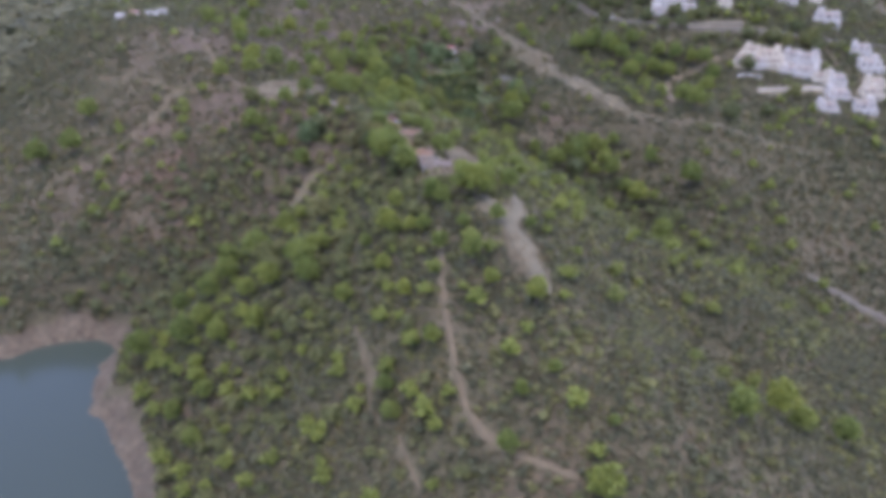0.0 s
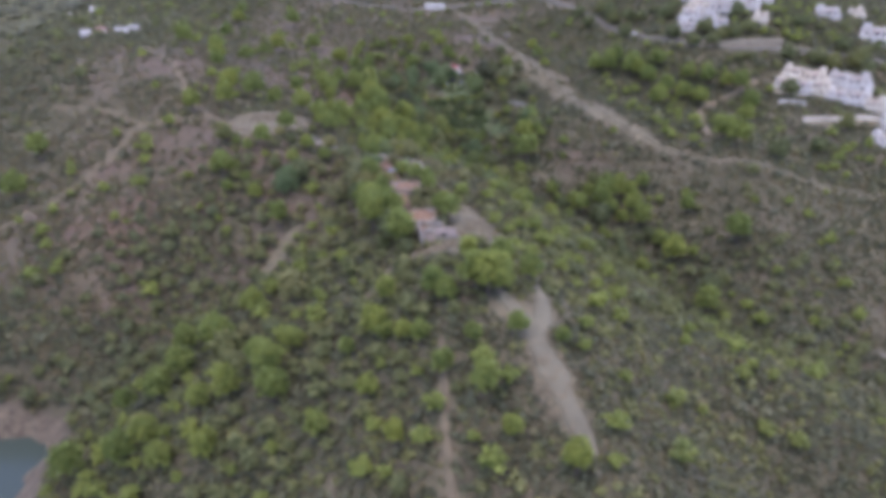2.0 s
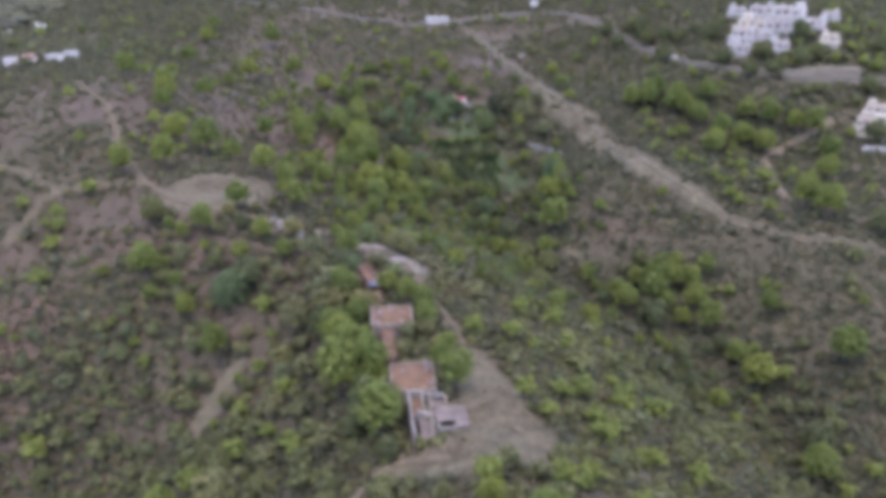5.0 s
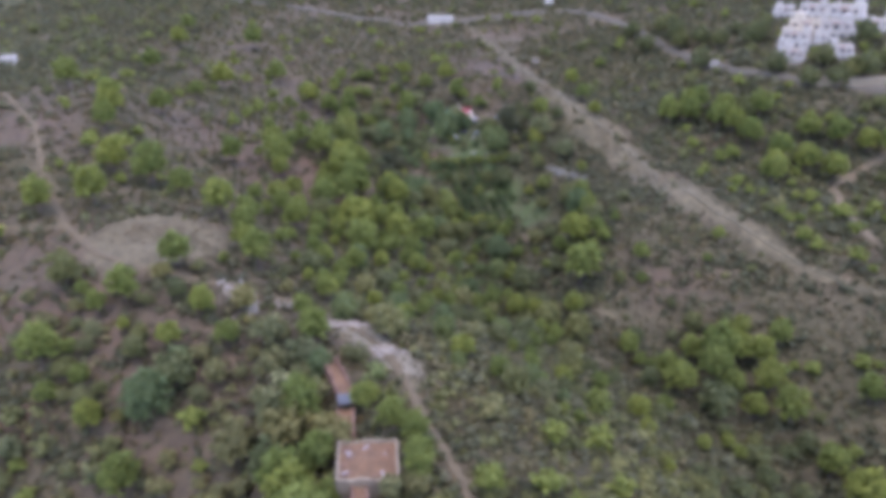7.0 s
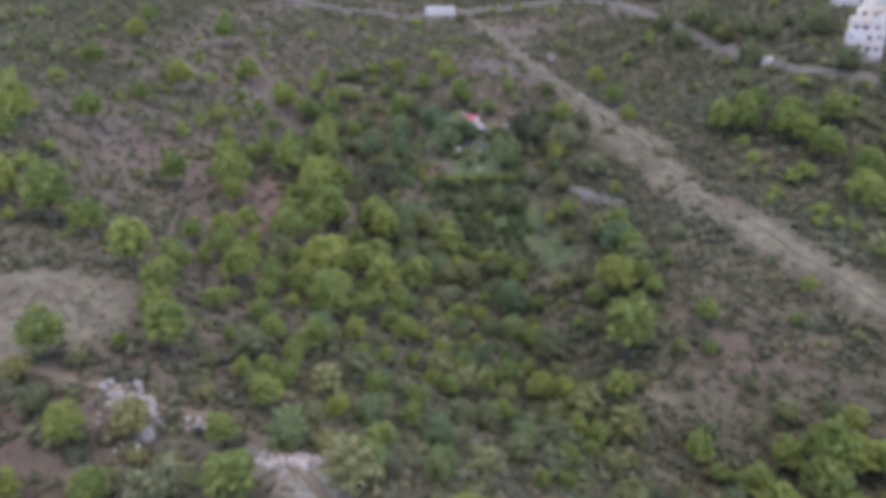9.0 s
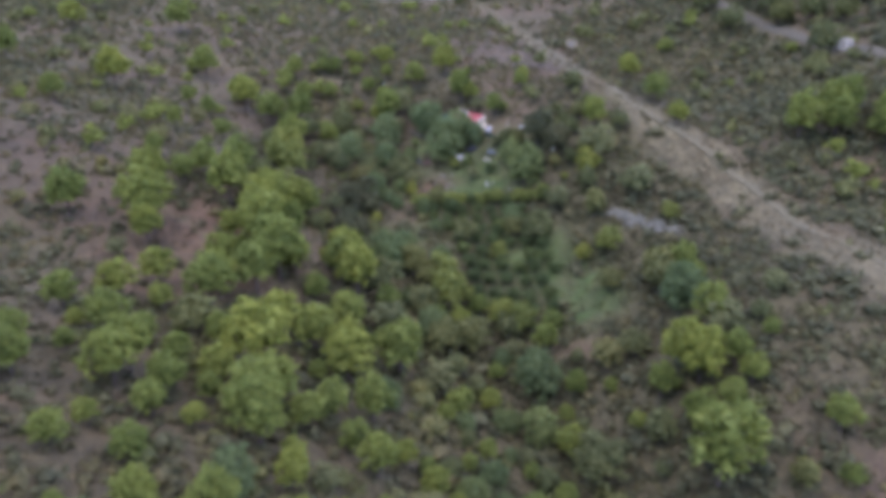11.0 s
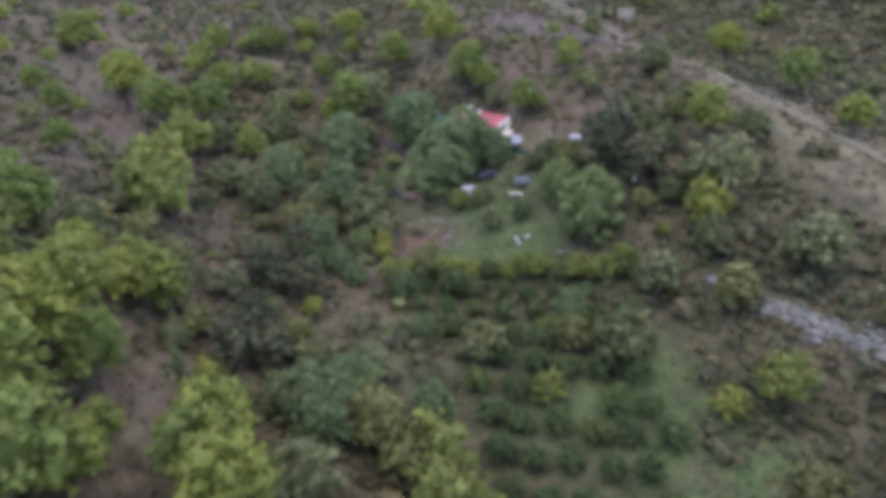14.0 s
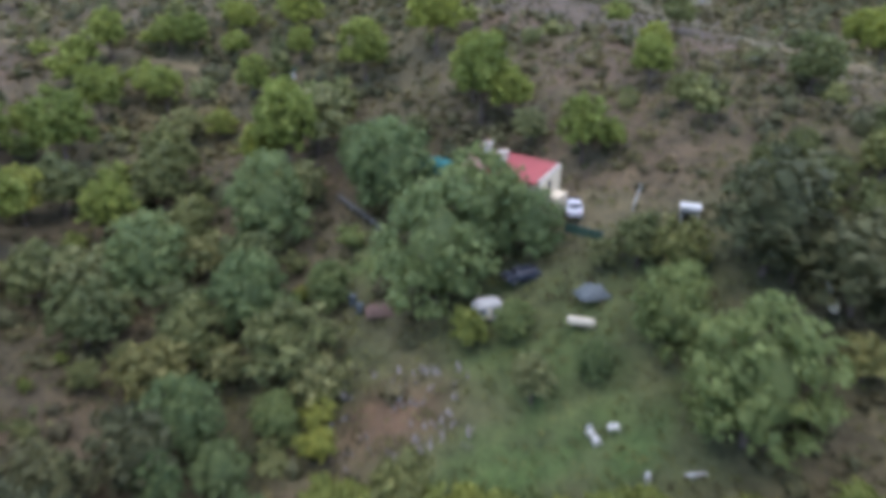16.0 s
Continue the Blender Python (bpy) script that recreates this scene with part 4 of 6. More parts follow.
GOLD_TREES = [(134, 361, 4.0), (14, 472, 6.8), (10, 474, 7.4), (10, 477, 5.5), (-2, 479, 10.3), (2, 482, 4.3), (-3, 487, 8.2), (36, 493, 6.8), (30, 493, 4.6), (-30, 493, 3.1), (10, 499, 4.6), (52, 500, 5.5), (-38, 504, 7.1), (11, 510, 3.3), (-22, 515, 3.7), (23, 519, 4.9), (-38, 522, 1.9), (29, 523, 2.4), (35, 523, 7.5), (-48, 528, 10.5), (-13.6, 534.6, 3.2), (-13.1, 531.2, 3.4), (10, 535, 1.4), (-38, 535, 1.3), (-50, 535, 11.3), (-37, 539, 1.4), (-1, 541, 4.0), (-18, 551, 2.3), (-44, 558, 2.8), (-52, 563, 6.5), (-35, 585, 4.4)]
ALMOND_TREES = [(-11, 291, 5.0), (-6, 299, 4.6), (-21, 311, 7.1), (-30, 315, 8.5), (-40, 316, 8.8), (-23, 315, 5.3), (-34, 321, 6.2), (-27, 324, 5.7), (-30, 331, 5.1), (-37, 334, 6.8), (-28, 537, 6.3)]
CITRUS_TREES = [(-2, 521, 4.8)]
CAROB_TREES = [(23, 531, 4.7), (28, 534, 9.0), (25, 538, 6.0), (23.2, 539.5, 10.0), (-29, 518, 7.0), (-24, 519, 6.5), (-30, 523, 6.4), (-26, 527, 7.0), (-28, 498, 6.8), (-24.5, 500, 6.2), (-28, 507, 5.6)]
STANDING = [("pine", PINE_STAND_A), ("pine", PINE_STAND_B), ("pine", PINE_STAND_C), ("pine", PINE_STAND_D), ("pine", PINE_STAND_E), ("pine", PINE_STAND_F), ("pine", PINE_STAND_G), ("pine", PINE_STAND_H), ("pine", PINE_STAND_I), ("broad", BROAD_STAND_A), ("broad", BROAD_STAND_B), ("dark", DARK_STAND_A), ("dark", DARK_STAND_B), ("dark", DARK_STAND_C), ("dark", DARK_STAND_D), ("pale", PALE_STAND_A), ("pale", PALE_STAND_B), ("gold", GOLD_TREES), ("almond", ALMOND_TREES), ("citrus", CITRUS_TREES), ("carob", CAROB_TREES)]


rng = np.random.default_rng(7)
SPECIES = {
    "pine": ("pine", "pine_tree", PINE_LEAF, "rounded yellow-green pine on the hillside", "pine tree", "pines on the hillside", 0.66, 6),
    "broad": ("broad", "pepper_tree", BROAD_LEAF, "broad drooping mid-green tree beside the garden", "tree", "broad trees round the garden", 0.43, 4),
    "dark": ("dense", "evergreen_tree", DARK_LEAF, "dense dark green evergreen tree in the hollow", "tree", "dark evergreens", 0.5, 4),
    "pale": ("round", "olive_tree", PALE_LEAF, "pale grey-green olive tree on dry ground", "olive tree", "olive trees", 0.5, 3),
    "gold": ("round", "broom_bush", GOLD_LEAF, "bright yellow-green bush among darker scrub", "bush", "yellow-green bushes", 0.48, 3),
    "citrus": ("round", "citrus_tree", CITRUS_LEAF, "low round dark green citrus tree in an orchard row", "citrus tree", "citrus trees in rows", 0.44, 3),
    "almond": ("round", "almond_tree", ALMOND_LEAF, "almond tree with dry yellow-brown leaves near the ruins", "almond tree", "almond trees", 0.5, 3),
    "carob": ("dense", "carob_tree", CAROB_LEAF, "large dense dark green carob tree among the scrub", "carob tree", "carob trees", 0.47, 3),
    "column": ("column", "cypress_tree", DARK_LEAF, "tall narrow dark green cypress", "cypress", "cypresses", 1.5, 1),
}
models = {}


def plant(species, x, y, size, stretch=1.0):
    """Sets a tree on the ground: the first ones of a species are built, the rest are copies of them."""
    kind, name, material, label, category, group, lift, count = SPECIES[species]
    made = models.setdefault(species, [])
    m = at_ground(x, y, -0.1, rng.uniform(0, 360), size, stretch)
    if len(made) < count:
        ob = tree(rng, kind, name, material, label, category, group, lift)
        ob.matrix_basis = m
        made.append(ob)
        return ob
    src = made[rng.integers(count)]
    keep = src.matrix_basis.copy()
    ob = copy_thing(src, Matrix.Identity(4))
    ob.matrix_basis = m
    src.matrix_basis = keep
    return ob


for species, spots in STANDING:
    for x, y, size in spots:
        plant(species, x, y, size * rng.uniform(0.95, 1.08), rng.uniform(0.9, 1.1))

# orchard: eight rows of citrus running down the slope, one more under the yellow-green hedge row above them
for row, start in enumerate((-7.0, -2.5, 0.5, 1.5, 2.5, 3.5, 4.5, 5.0)):
    for k in range(int((27.5 - start) / 4.1)):
        x = start + 4.1 * k + rng.uniform(-0.35, 0.35)
        if rng.random() > 0.06:
            plant("citrus", x, 516.2 - 4.8 * row - 0.28 * x + rng.uniform(-0.35, 0.35), rng.uniform(3.5, 4.3) * (0.85 if row == 0 else 1.0), rng.uniform(0.9, 1.05))
for k in range(8):
    plant("citrus", -10.5 + 3.9 * k + rng.uniform(-0.3, 0.3), 522.2 - 0.16 * 3.9 * k - 0.05 * k * k + rng.uniform(-0.3, 0.3), rng.uniform(2.8, 3.4), 1.0)
for k in range(15):
    plant("gold" if k % 4 != 2 else "citrus", -11.5 + 2.5 * k + rng.uniform(-0.3, 0.3), 525.0 - 0.10 * k - 0.033 * k * k + rng.uniform(-0.4, 0.4), rng.uniform(3.2, 4.6), rng.uniform(0.9, 1.2))
plant("column", -31.9, 489.8, 3.0, 0.95)

# more trees, thinly strewn where the land carries them: middle, radii, number, species
SOUTH_STANDS = [(-95, 300, 40, 50, 60, "pale"), (-100, 285, 40, 40, 80, "dark"), (-70, 320, 35, 40, 30, "almond"), (-60, 285, 30, 40, 30, "pine"), (110, 300, 40, 36, 120, "dark"), (120, 300, 40, 35, 24, "pine"), (28, 245, 24, 24, 20, "pine"), (40, 270, 22, 30, 14, "pale"), (70, 335, 22, 34, 50, "dark"), (-25, 235, 25, 25, 40, "dark"), (-70, 200, 45, 50, 60, "pine"), (-70, 205, 40, 45, 60, "dark"), (5, 165, 30, 45, 22, "pine"), (80, 180, 40, 50, 14, "gold"), (-120, 330, 50, 50, 40, "pine")]
RIDGE_STANDS = [(-60, 300, 35, 40, 14, "dark"), (-36, 310, 14, 24, 26, "almond"), (-40, 230, 30, 30, 40, "dark"), (25, 320, 20, 50, 24, "pine"), (25, 420, 18, 40, 26, "dark"), (12, 405, 24, 40, 22, "broad"), (12, 405, 24, 40, 26, "pale"), (15, 440, 20, 30, 24, "pine"), (-8, 425, 20, 30, 34, "pine"), (-40, 400, 22, 25, 16, "pine"), (60, 375, 25, 30, 18, "pine"), (-80, 560, 50, 70, 36, "pine"), (-34, 540, 15, 35, 34, "dark"), (-36, 552, 16, 45, 6, "pale"), (-32, 535, 14, 35, 18, "broad"), (-75, 535, 30, 30, 20, "almond"), (32, 540, 8, 10, 14, "dark")]
VALLEY_STANDS = [(130, 470, 40, 50, 50, "pine"), (150, 500, 60, 60, 40, "dark"), (0, 660, 120, 50, 46, "pine"), (100, 620, 60, 60, 36, "dark"), (-160, 600, 60, 90, 50, "dark"), (200, 640, 70, 60, 90, "dark"), (260, 620, 60, 70, 80, "dark"), (270, 500, 50, 40, 50, "dark"), (210, 560, 30, 30, 40, "pine"), (-230, 600, 60, 90, 60, "dark"), (0, 760, 160, 30, 80, "dark"), (215, 520, 40, 20, 26, "dark"), (-130, 450, 40, 40, 16, "pine"), (200, 400, 50, 50, 30, "pine")]
STANDS = SOUTH_STANDS + RIDGE_STANDS + VALLEY_STANDS
woods = {}
taken = [(x, y, s) for _, spots in STANDING for x, y, s in spots]
for cx, cy, a, b, count, species in STANDS:
    left, tries = count, 0
    while left and tries < count * 8:
        tries += 1
        x, y, s = cx + a * rng.normal() * 0.8, cy + b * rng.normal() * 0.8, rng.uniform(3.0, 6.8)
        if y < 100 or ellipses(np.array([x]), np.array([y]), DRY_SPOTS)[0] < 1 or not open_ground(np.array([x]), np.array([y]), s * 0.3)[0] or any((x - q[0]) ** 2 + (y - q[1]) ** 2 < (0.42 * (s + q[2])) ** 2 for q in taken):
            continue
        taken.append((x, y, s))
        left -= 1
        if y > 555 or abs(x) > 90 or y < 330:
            woods.setdefault(species, []).append((x, y, s))
        else:
            plant(species, x, y, s, rng.uniform(0.85, 1.1))

# what stands far off is joined into woods of one kind
for species, spots in woods.items():
    kind, name, material, label, _, _, lift, _ = SPECIES[species]
    shapes = [crown(rng, "far") for _ in range(6)]
    verts, faces, base = [], [], 0
    for x, y, s in spots:
        v, f = shapes[rng.integers(6)]
        a = rng.uniform(0, 6.28)
        co, si = math.cos(a), math.sin(a)
        v = np.stack([v[:, 0] * co - v[:, 1] * si, v[:, 0] * si + v[:, 1] * co, v[:, 2] + lift * 0.85], 1) * s + np.array([x, y, float(height(x, y))])
        verts.append(v), faces.append(f + base)
        base += len(v)
    tagged(new("far_" + name + "_wood", fast_mesh("far_wood", np.concatenate(verts), np.concatenate(faces), material)), "far woodland of " + label.split(" on ")[0].split(" in ")[0].split(" beside ")[0] + " crowns", "woodland", kind="stuff")


def scrub(name, material, x, y, r, label, fine):
    """One sheet of low bushes: uneven domes with leaf sprays."""
    v0, f0 = ico(0)
    f0 = f0[v0[f0].mean(1)[:, 2] > -0.35]
    n = len(x)
    shape = 0.6 + 0.5 * (rng.random((n, len(v0))) - 0.5)
    squash = rng.uniform(0.6, 1.1, n)
    a = rng.uniform(0, 6.28, n)
    base = v0[None] * shape[..., None]
    px = base[..., 0] * np.cos(a)[:, None] * 1.1 - base[..., 1] * np.sin(a)[:, None]
    py = base[..., 0] * np.sin(a)[:, None] * 1.1 + base[..., 1] * np.cos(a)[:, None]
    p = np.stack([px, py, base[..., 2] * squash[:, None]], -1) * r[:, None, None]
    foot = np.stack([x, y, height(x, y) + 0.25 * r], -1)[:, None]
    f = f0[None] + (np.arange(n) * len(v0))[:, None, None]
    k = 15 if fine else 6
    d = rng.normal(0, 1, (n, k, 3))
    d[..., 2] = np.abs(d[..., 2]) * 0.9
    d /= np.linalg.norm(d, axis=-1)[..., None]
    c = d * (r[:, None, None] * np.array([1, 1, 0.85])) * rng.uniform(0.5, 1.1, (n, k, 1)) + foot
    lv, lf = tufts(rng, c.reshape(-1, 3), d.reshape(-1, 3), np.repeat(r, k)[:, None] * (0.37 if fine else 0.56))
    v = np.concatenate([(p + foot).reshape(-1, 3), lv])
    me = fast_mesh(name, v, np.concatenate([f.reshape(-1, 3), lf + n * len(v0)]), material)
    return tagged(new(name, me), label, "shrubs", kind="stuff")


def strew():
    spots = []
    for cell, (x0, x1), (y0, y1) in ((1.5, (-175, 165), (100, 345)), (2.0, (-290, 330), (345, 800)), (2.6, (-290, -175), (100, 345)), (2.6, (165, 330), (100, 345))):
        x, y = np.meshgrid(np.arange(x0, x1, cell), np.arange(y0, y1, cell))
        spots.append(np.stack([x.ravel(), y.ravel(), np.full(x.size, cell)]))
    x, y, cell = np.concatenate(spots, 1)
    x, y = x + rng.uniform(-0.45, 0.45, x.size) * cell, y + rng.uniform(-0.45, 0.45, x.size) * cell
    inside = np.abs(x) < 0.63 * y + 25
    x, y, cell = x[inside], y[inside], cell[inside]
    covered, dark, dry, bright, size = cover(x, y)
    clump = thicket(x, y)
    want = np.clip(covered + (clump - 0.5) * 4.6 * (1.14 - covered), 0.03, 1)
    near = (y > 225) & (y < 575) & (np.abs(x) < 75)
    sparse = (y > 560) | ((np.abs(x) > 150) & (y > 400))
    keep = (rng.random(x.size) < want * np.where(sparse, 0.68, np.where(cell < 1.6, 0.9, 0.85))) & open_ground(x, y)
    x, y, dark, dry, bright, near, clump, size, cell = (q[keep] for q in (x, y, dark, dry, bright, near, clump, size, cell))
    hue, tint = rng.random(x.size), grain(x, y, 22, 13) * 0.6 + 0.7
    streak = grain(x + 0.5 * y, y * 0.35, 9, 16)
    dry = dry * (1.4 - 0.8 * clump) * (0.5 + streak)
    kind = np.where(hue < dry, 2, np.where(hue < dry + (1 - dry) * dark * tint, 1, np.where(hue > 1 - bright * 2 * grain(x, y, 11, 15), 3, 0)))
    r = (rng.gamma(7, 0.128, x.size) + 0.15) * size * np.array([1.0, 1.12, 0.78, 1.3])[kind] * np.where(cell > 2.2, 1.35, np.where(cell > 1.6, 1.2, 1.0))
    names = (("green_scrub", SCRUB_GREEN, "green maquis scrub covering the hillside"), ("dark_scrub", SCRUB_DARK, "dark green dense scrub in the hollows"), ("dry_scrub", SCRUB_GREY, "grey-brown dry twiggy scrub on bare slopes"), ("bright_scrub", SCRUB_BRIGHT, "bright green bushes among the maquis"))
    for k, (name, material, label) in enumerate(names):
        for fine in (True, False):
            some = (kind == k) & ((near & (y > 345)) == fine)
            scrub(name, material, x[some], y[some], r[some], label, fine)


strew()


def strew_beyond():
    """Coarse bushes on the slopes to both sides and behind, which only show from afar."""
    x, y = (np.concatenate(q) for q in zip(*[(a.ravel(), b.ravel()) for a, b in (np.meshgrid(np.arange(-285, 330, 4.6), np.arange(-60, 560, 4.6)), np.meshgrid(np.arange(330, 560, 7.5), np.arange(-60, 960, 7.5)), np.meshgrid(np.arange(-285, 330, 7.5), np.arange(560, 960, 7.5)), np.meshgrid(np.arange(-640, -285, 6.0), np.arange(250, 960, 6.0)), np.meshgrid(np.arange(-760, 700, 10.0), np.arange(960, 1420, 10.0)), np.meshgrid(np.arange(-900, -640, 9.0), np.arange(300, 960, 9.0)))]))
    x, y = x + rng.uniform(-2.8, 2.8, x.size), y + rng.uniform(-2.8, 2.8, x.size)
    keep = ((np.abs(x) > 0.63 * y + 22) | (x < -288) | (x > 328) | (y < 100) | (y > 800)) & (off_shore(x, y) > 7) & (rng.random(x.size) < np.where(x < -285, 0.9, 0.5 + 0.8 * thicket(x, y)))
    x, y = x[keep], y[keep]
    r = (rng.gamma(8, 0.24, len(x)) + 0.5) * np.where((y > 960) | (x < -640), 2.4, np.where(x < -285, 1.9, 1.3))
    v0, f0 = ico(0)
    f0 = f0[v0[f0].mean(1)[:, 2] > -0.4]
    p = v0[None] * (1 + 0.6 * (rng.random((len(x), len(v0), 1)) - 0.5)) * r[:, None, None] * np.array([1, 1, 0.7]) + np.stack([x, y, height(x, y) + 0.2 * r], -1)[:, None]
    dark = grain(x, y, 40, 29) + rng.normal(0, 0.2, len(x)) > np.where(x < -285, 0.2, 0.5)
    for some, material, name, label in ((dark, SCRUB_DARK, "outer_dark_scrub", "dark green scrub on the outer slopes"), (~dark, SCRUB_GREEN, "outer_green_scrub", "green scrub on the outer slopes")):
        f = f0[None] + (np.arange(some.sum()) * len(v0))[:, None, None]
        tagged(new(name, fast_mesh(name, p[some].reshape(-1, 3), f.reshape(-1, 3), material)), label, "shrubs", kind="stuff")


strew_beyond()


def grass(name, material, count, seed, label, middle, radii, tall=0.8):
    """Tufts of grass and weeds, four blades each."""
    r = np.random.default_rng(seed)
    x, y = middle[0] + radii[0] * r.uniform(-1, 1, count), middle[1] + radii[1] * r.uniform(-1, 1, count)
    fit = (r.random(count) < 0.25 + 0.75 * grain(x, y, 7, seed)) & ((tall != 0.8) | (ellipses(x, y, [(3, 531, 13, 9, 0), (14, 496, 17, 17, 0)]) > 1))
    x, y = x[fit], y[fit]
    n = len(x)
    root = np.repeat(np.stack([x, y, height(x, y) + 0.1], -1), 4, 0)
    root[:, :2] += r.normal(0, 0.18, (4 * n, 2))
    a, h, w = r.uniform(0, 6.28, 4 * n), r.uniform(0.3, 1.0, 4 * n) * tall, r.uniform(0.08, 0.22, 4 * n)
    side = np.stack([np.cos(a) * w, np.sin(a) * w, 0 * a], -1)
    tip = np.stack([r.normal(0, 0.15, 4 * n), r.normal(0, 0.15, 4 * n), h], -1)
    v = np.stack([root - side, root + tip, root + side], 1).reshape(-1, 3)
    tagged(new(name, fast_mesh(name, v, np.arange(len(v)).reshape(-1, 3), material)), label, "grass", kind="stuff")


grass("dry_grass", SCRUB_GREY, 26000, 51, "dry grey-brown grass tufts on open ground", (10, 500), (85, 170))
grass("green_weeds", SCRUB_BRIGHT, 14000, 52, "green weeds and grass round the garden", (5, 525), (45, 60), 0.35)
grass("dry_stalks", WOOD, 70, 53, "pale dry stalks standing on red-brown earth", (-7, 535), (6, 5), 0.9)

# ---- buildings ----
def pieces_of_wall(bm, a, b, base, top, thick, rng, ragged=0.0, step=1.1):
    """A wall from a to b over the plan, its top broken to uneven heights where it is ruined."""
    a, b = Vector((*a, 0)), Vector((*b, 0))
    long = (b - a).length
    n = max(1, int(long / step)) if ragged else 1
    m = Matrix.Translation(a) @ Matrix.Rotation(math.atan2(b.y - a.y, b.x - a.x), 4, "Z")
    rows, level = [], 0.0
    for k in range(n + 1):
        level = 0.5 * level + 0.5 * ragged * rng.random() ** 1.5
        w = thick * (0.5 + 0.08 * rng.random() * (ragged > 0))
        z = top - level - 0.25 * ragged * rng.random()
        rows.append([bm.verts.new(m @ Vector((long * k / n, y, h))) for y, h in ((-w, base), (-w, z), (w, z), (w, base))])
    for p, q in zip(rows[:-1], rows[1:]):
        for i in range(4):
            bm.faces.new((p[i], q[i], q[(i + 1) % 4], p[(i + 1) % 4]))
    bm.faces.new(rows[0]), bm.faces.new(list(reversed(rows[-1])))
    bmesh.ops.recalc_face_normals(bm, faces=bm.faces)
    return bm


def rubble_bed(width, depth, rng, mound=0.5, cell=0.45):
    """A heaped, uneven bed of broken tiles and earth."""
    nx, ny = int(width / cell), int(depth / cell)
    bm = bmesh.new()
    grid = [[bm.verts.new((width * i / nx - width / 2, depth * j / ny - depth / 2, mound * math.exp(-((i / nx - 0.5) ** 2 + (j / ny - 0.42) ** 2) * 9) + 0.22 * rng.random())) for i in range(nx + 1)] for j in range(ny + 1)]
    for j in range(ny):
        for i in range(nx):
            bm.faces.new((grid[j][i], grid[j][i + 1], grid[j + 1][i + 1], grid[j + 1][i]))
    return bm


def ruined_hall(x, y, width, depth, turn, top, rng):
    ob = thing("ruined_hall", "roofless ruined hall with pale walls and fallen red tiles", "ruined building", pose(x, y, top, 0, 0, turn), "ruins on the ridge")
    w, d = width / 2, depth / 2
    for name, a, b in (("wall_front", (-w, -d), (w, -d)), ("wall_back", (-w, d), (w, d)), ("wall_left", (-w, -d), (-w, d)), ("wall_right", (w, -d), (w, d))):
        part(name, pieces_of_wall(bmesh.new(), a, b, -5.5, -0.3, 0.42, rng, 1.3), CONCRETE, ob)
    bed = part("fallen_roof", rubble_bed(width - 0.5, depth - 0.5, rng, 1.5), RUIN_FLOOR, ob, "heap of broken red clay tiles")
    bed.location = (0, 0, -1.5)
    for k in range(26):
        bm = bmesh.new()
        box(bm, (-0.35, -0.2, -0.12), (0.35, 0.2, 0.12), 0.04)
        p = part("beam" if k % 5 == 0 else "rubble_block", bm, WOOD if k % 5 == 0 else BRICK, ob)
        p.matrix_basis = pose(rng.uniform(-w + 0.6, w - 0.6), rng.uniform(-d + 0.6, d - 0.6), -0.95, rng.uniform(-20, 20), rng.uniform(-20, 20), rng.uniform(0, 180)) @ Matrix.Diagonal((2.6 if k % 5 == 0 else 1, 1, 1, 1))
    return ob


def corridor(name, label, line, width, top, wall_material, rng, floor_material=RUIN_FLOOR, ragged=0.9, wall_height=1.6):
    ob = thing(name, label, "ruined building", pose(0, 0, 0), "ruins on the ridge")
    for k, (a, b) in enumerate(zip(line[:-1], line[1:])):
        d = (Vector(b) - Vector(a)).normalized()
        side = Vector((-d.y, d.x)) * width / 2
        for s in (1, -1):
            part("side_wall", pieces_of_wall(bmesh.new(), Vector(a) + side * s, Vector(b) + side * s, top - 4.5, top, 0.36, rng, ragged), wall_material, ob)
        bm = rubble_bed((Vector(b) - Vector(a)).length + width * 0.5, width - 0.3, rng, 0.3)
        p = part("fallen_roof", bm, floor_material, ob)
        mid = (Vector(a) + Vector(b)) / 2
        p.matrix_basis = pose(mid.x, mid.y, top - wall_height * 0.6, 0, 0, math.degrees(math.atan2(d.y, d.x)))
    return ob


wreck = np.random.default_rng(3)
ruined_hall(-14.3, 303.8, 9.6, 9.4, 6, 73.7, wreck)
ruined_hall(-8.3, 281.0, 9.2, 10.2, 6, 71.8, wreck)
corridor("ruined_corridor", "narrow ruined passage with red brick walls", [(-15.2, 299.0), (-14.0, 292.5), (-13.2, 286.4)], 2.2, 72.3, BRICK, wreck)
corridor("ruined_back_wing", "long narrow ruined wing of red brick", [(-18.6, 309.0), (-19.8, 317.5)], 2.8, 73.2, BRICK, wreck, RUIN_FLOOR, 0.9, 2.6)
corridor("ruined_back_passage", "crooked ruined passage of red brick and rubble", [(-20.0, 321.2), (-22.6, 328.5), (-27.3, 337.5)], 2.6, 73.0, BRICK, wreck, RUIN_FLOOR, 1.4, 2.2)
sheet = thing("metal_roof_sheet", "grey-blue metal roof sheet over the ruined passage", "roof sheet", pose(-19.9, 319.4, 73.25, 3, 2, 12))
part("panel", boxes(((-1.5, -1.5, -0.05), (1.5, 1.5, 0.05))), STEEL, sheet)
for k in range(7):
    part("corrugation", boxes(((-1.5 + k * 0.45, -1.5, 0.05), (-1.38 + k * 0.45, 1.5, 0.10)), bevel=0.01), STEEL, sheet)

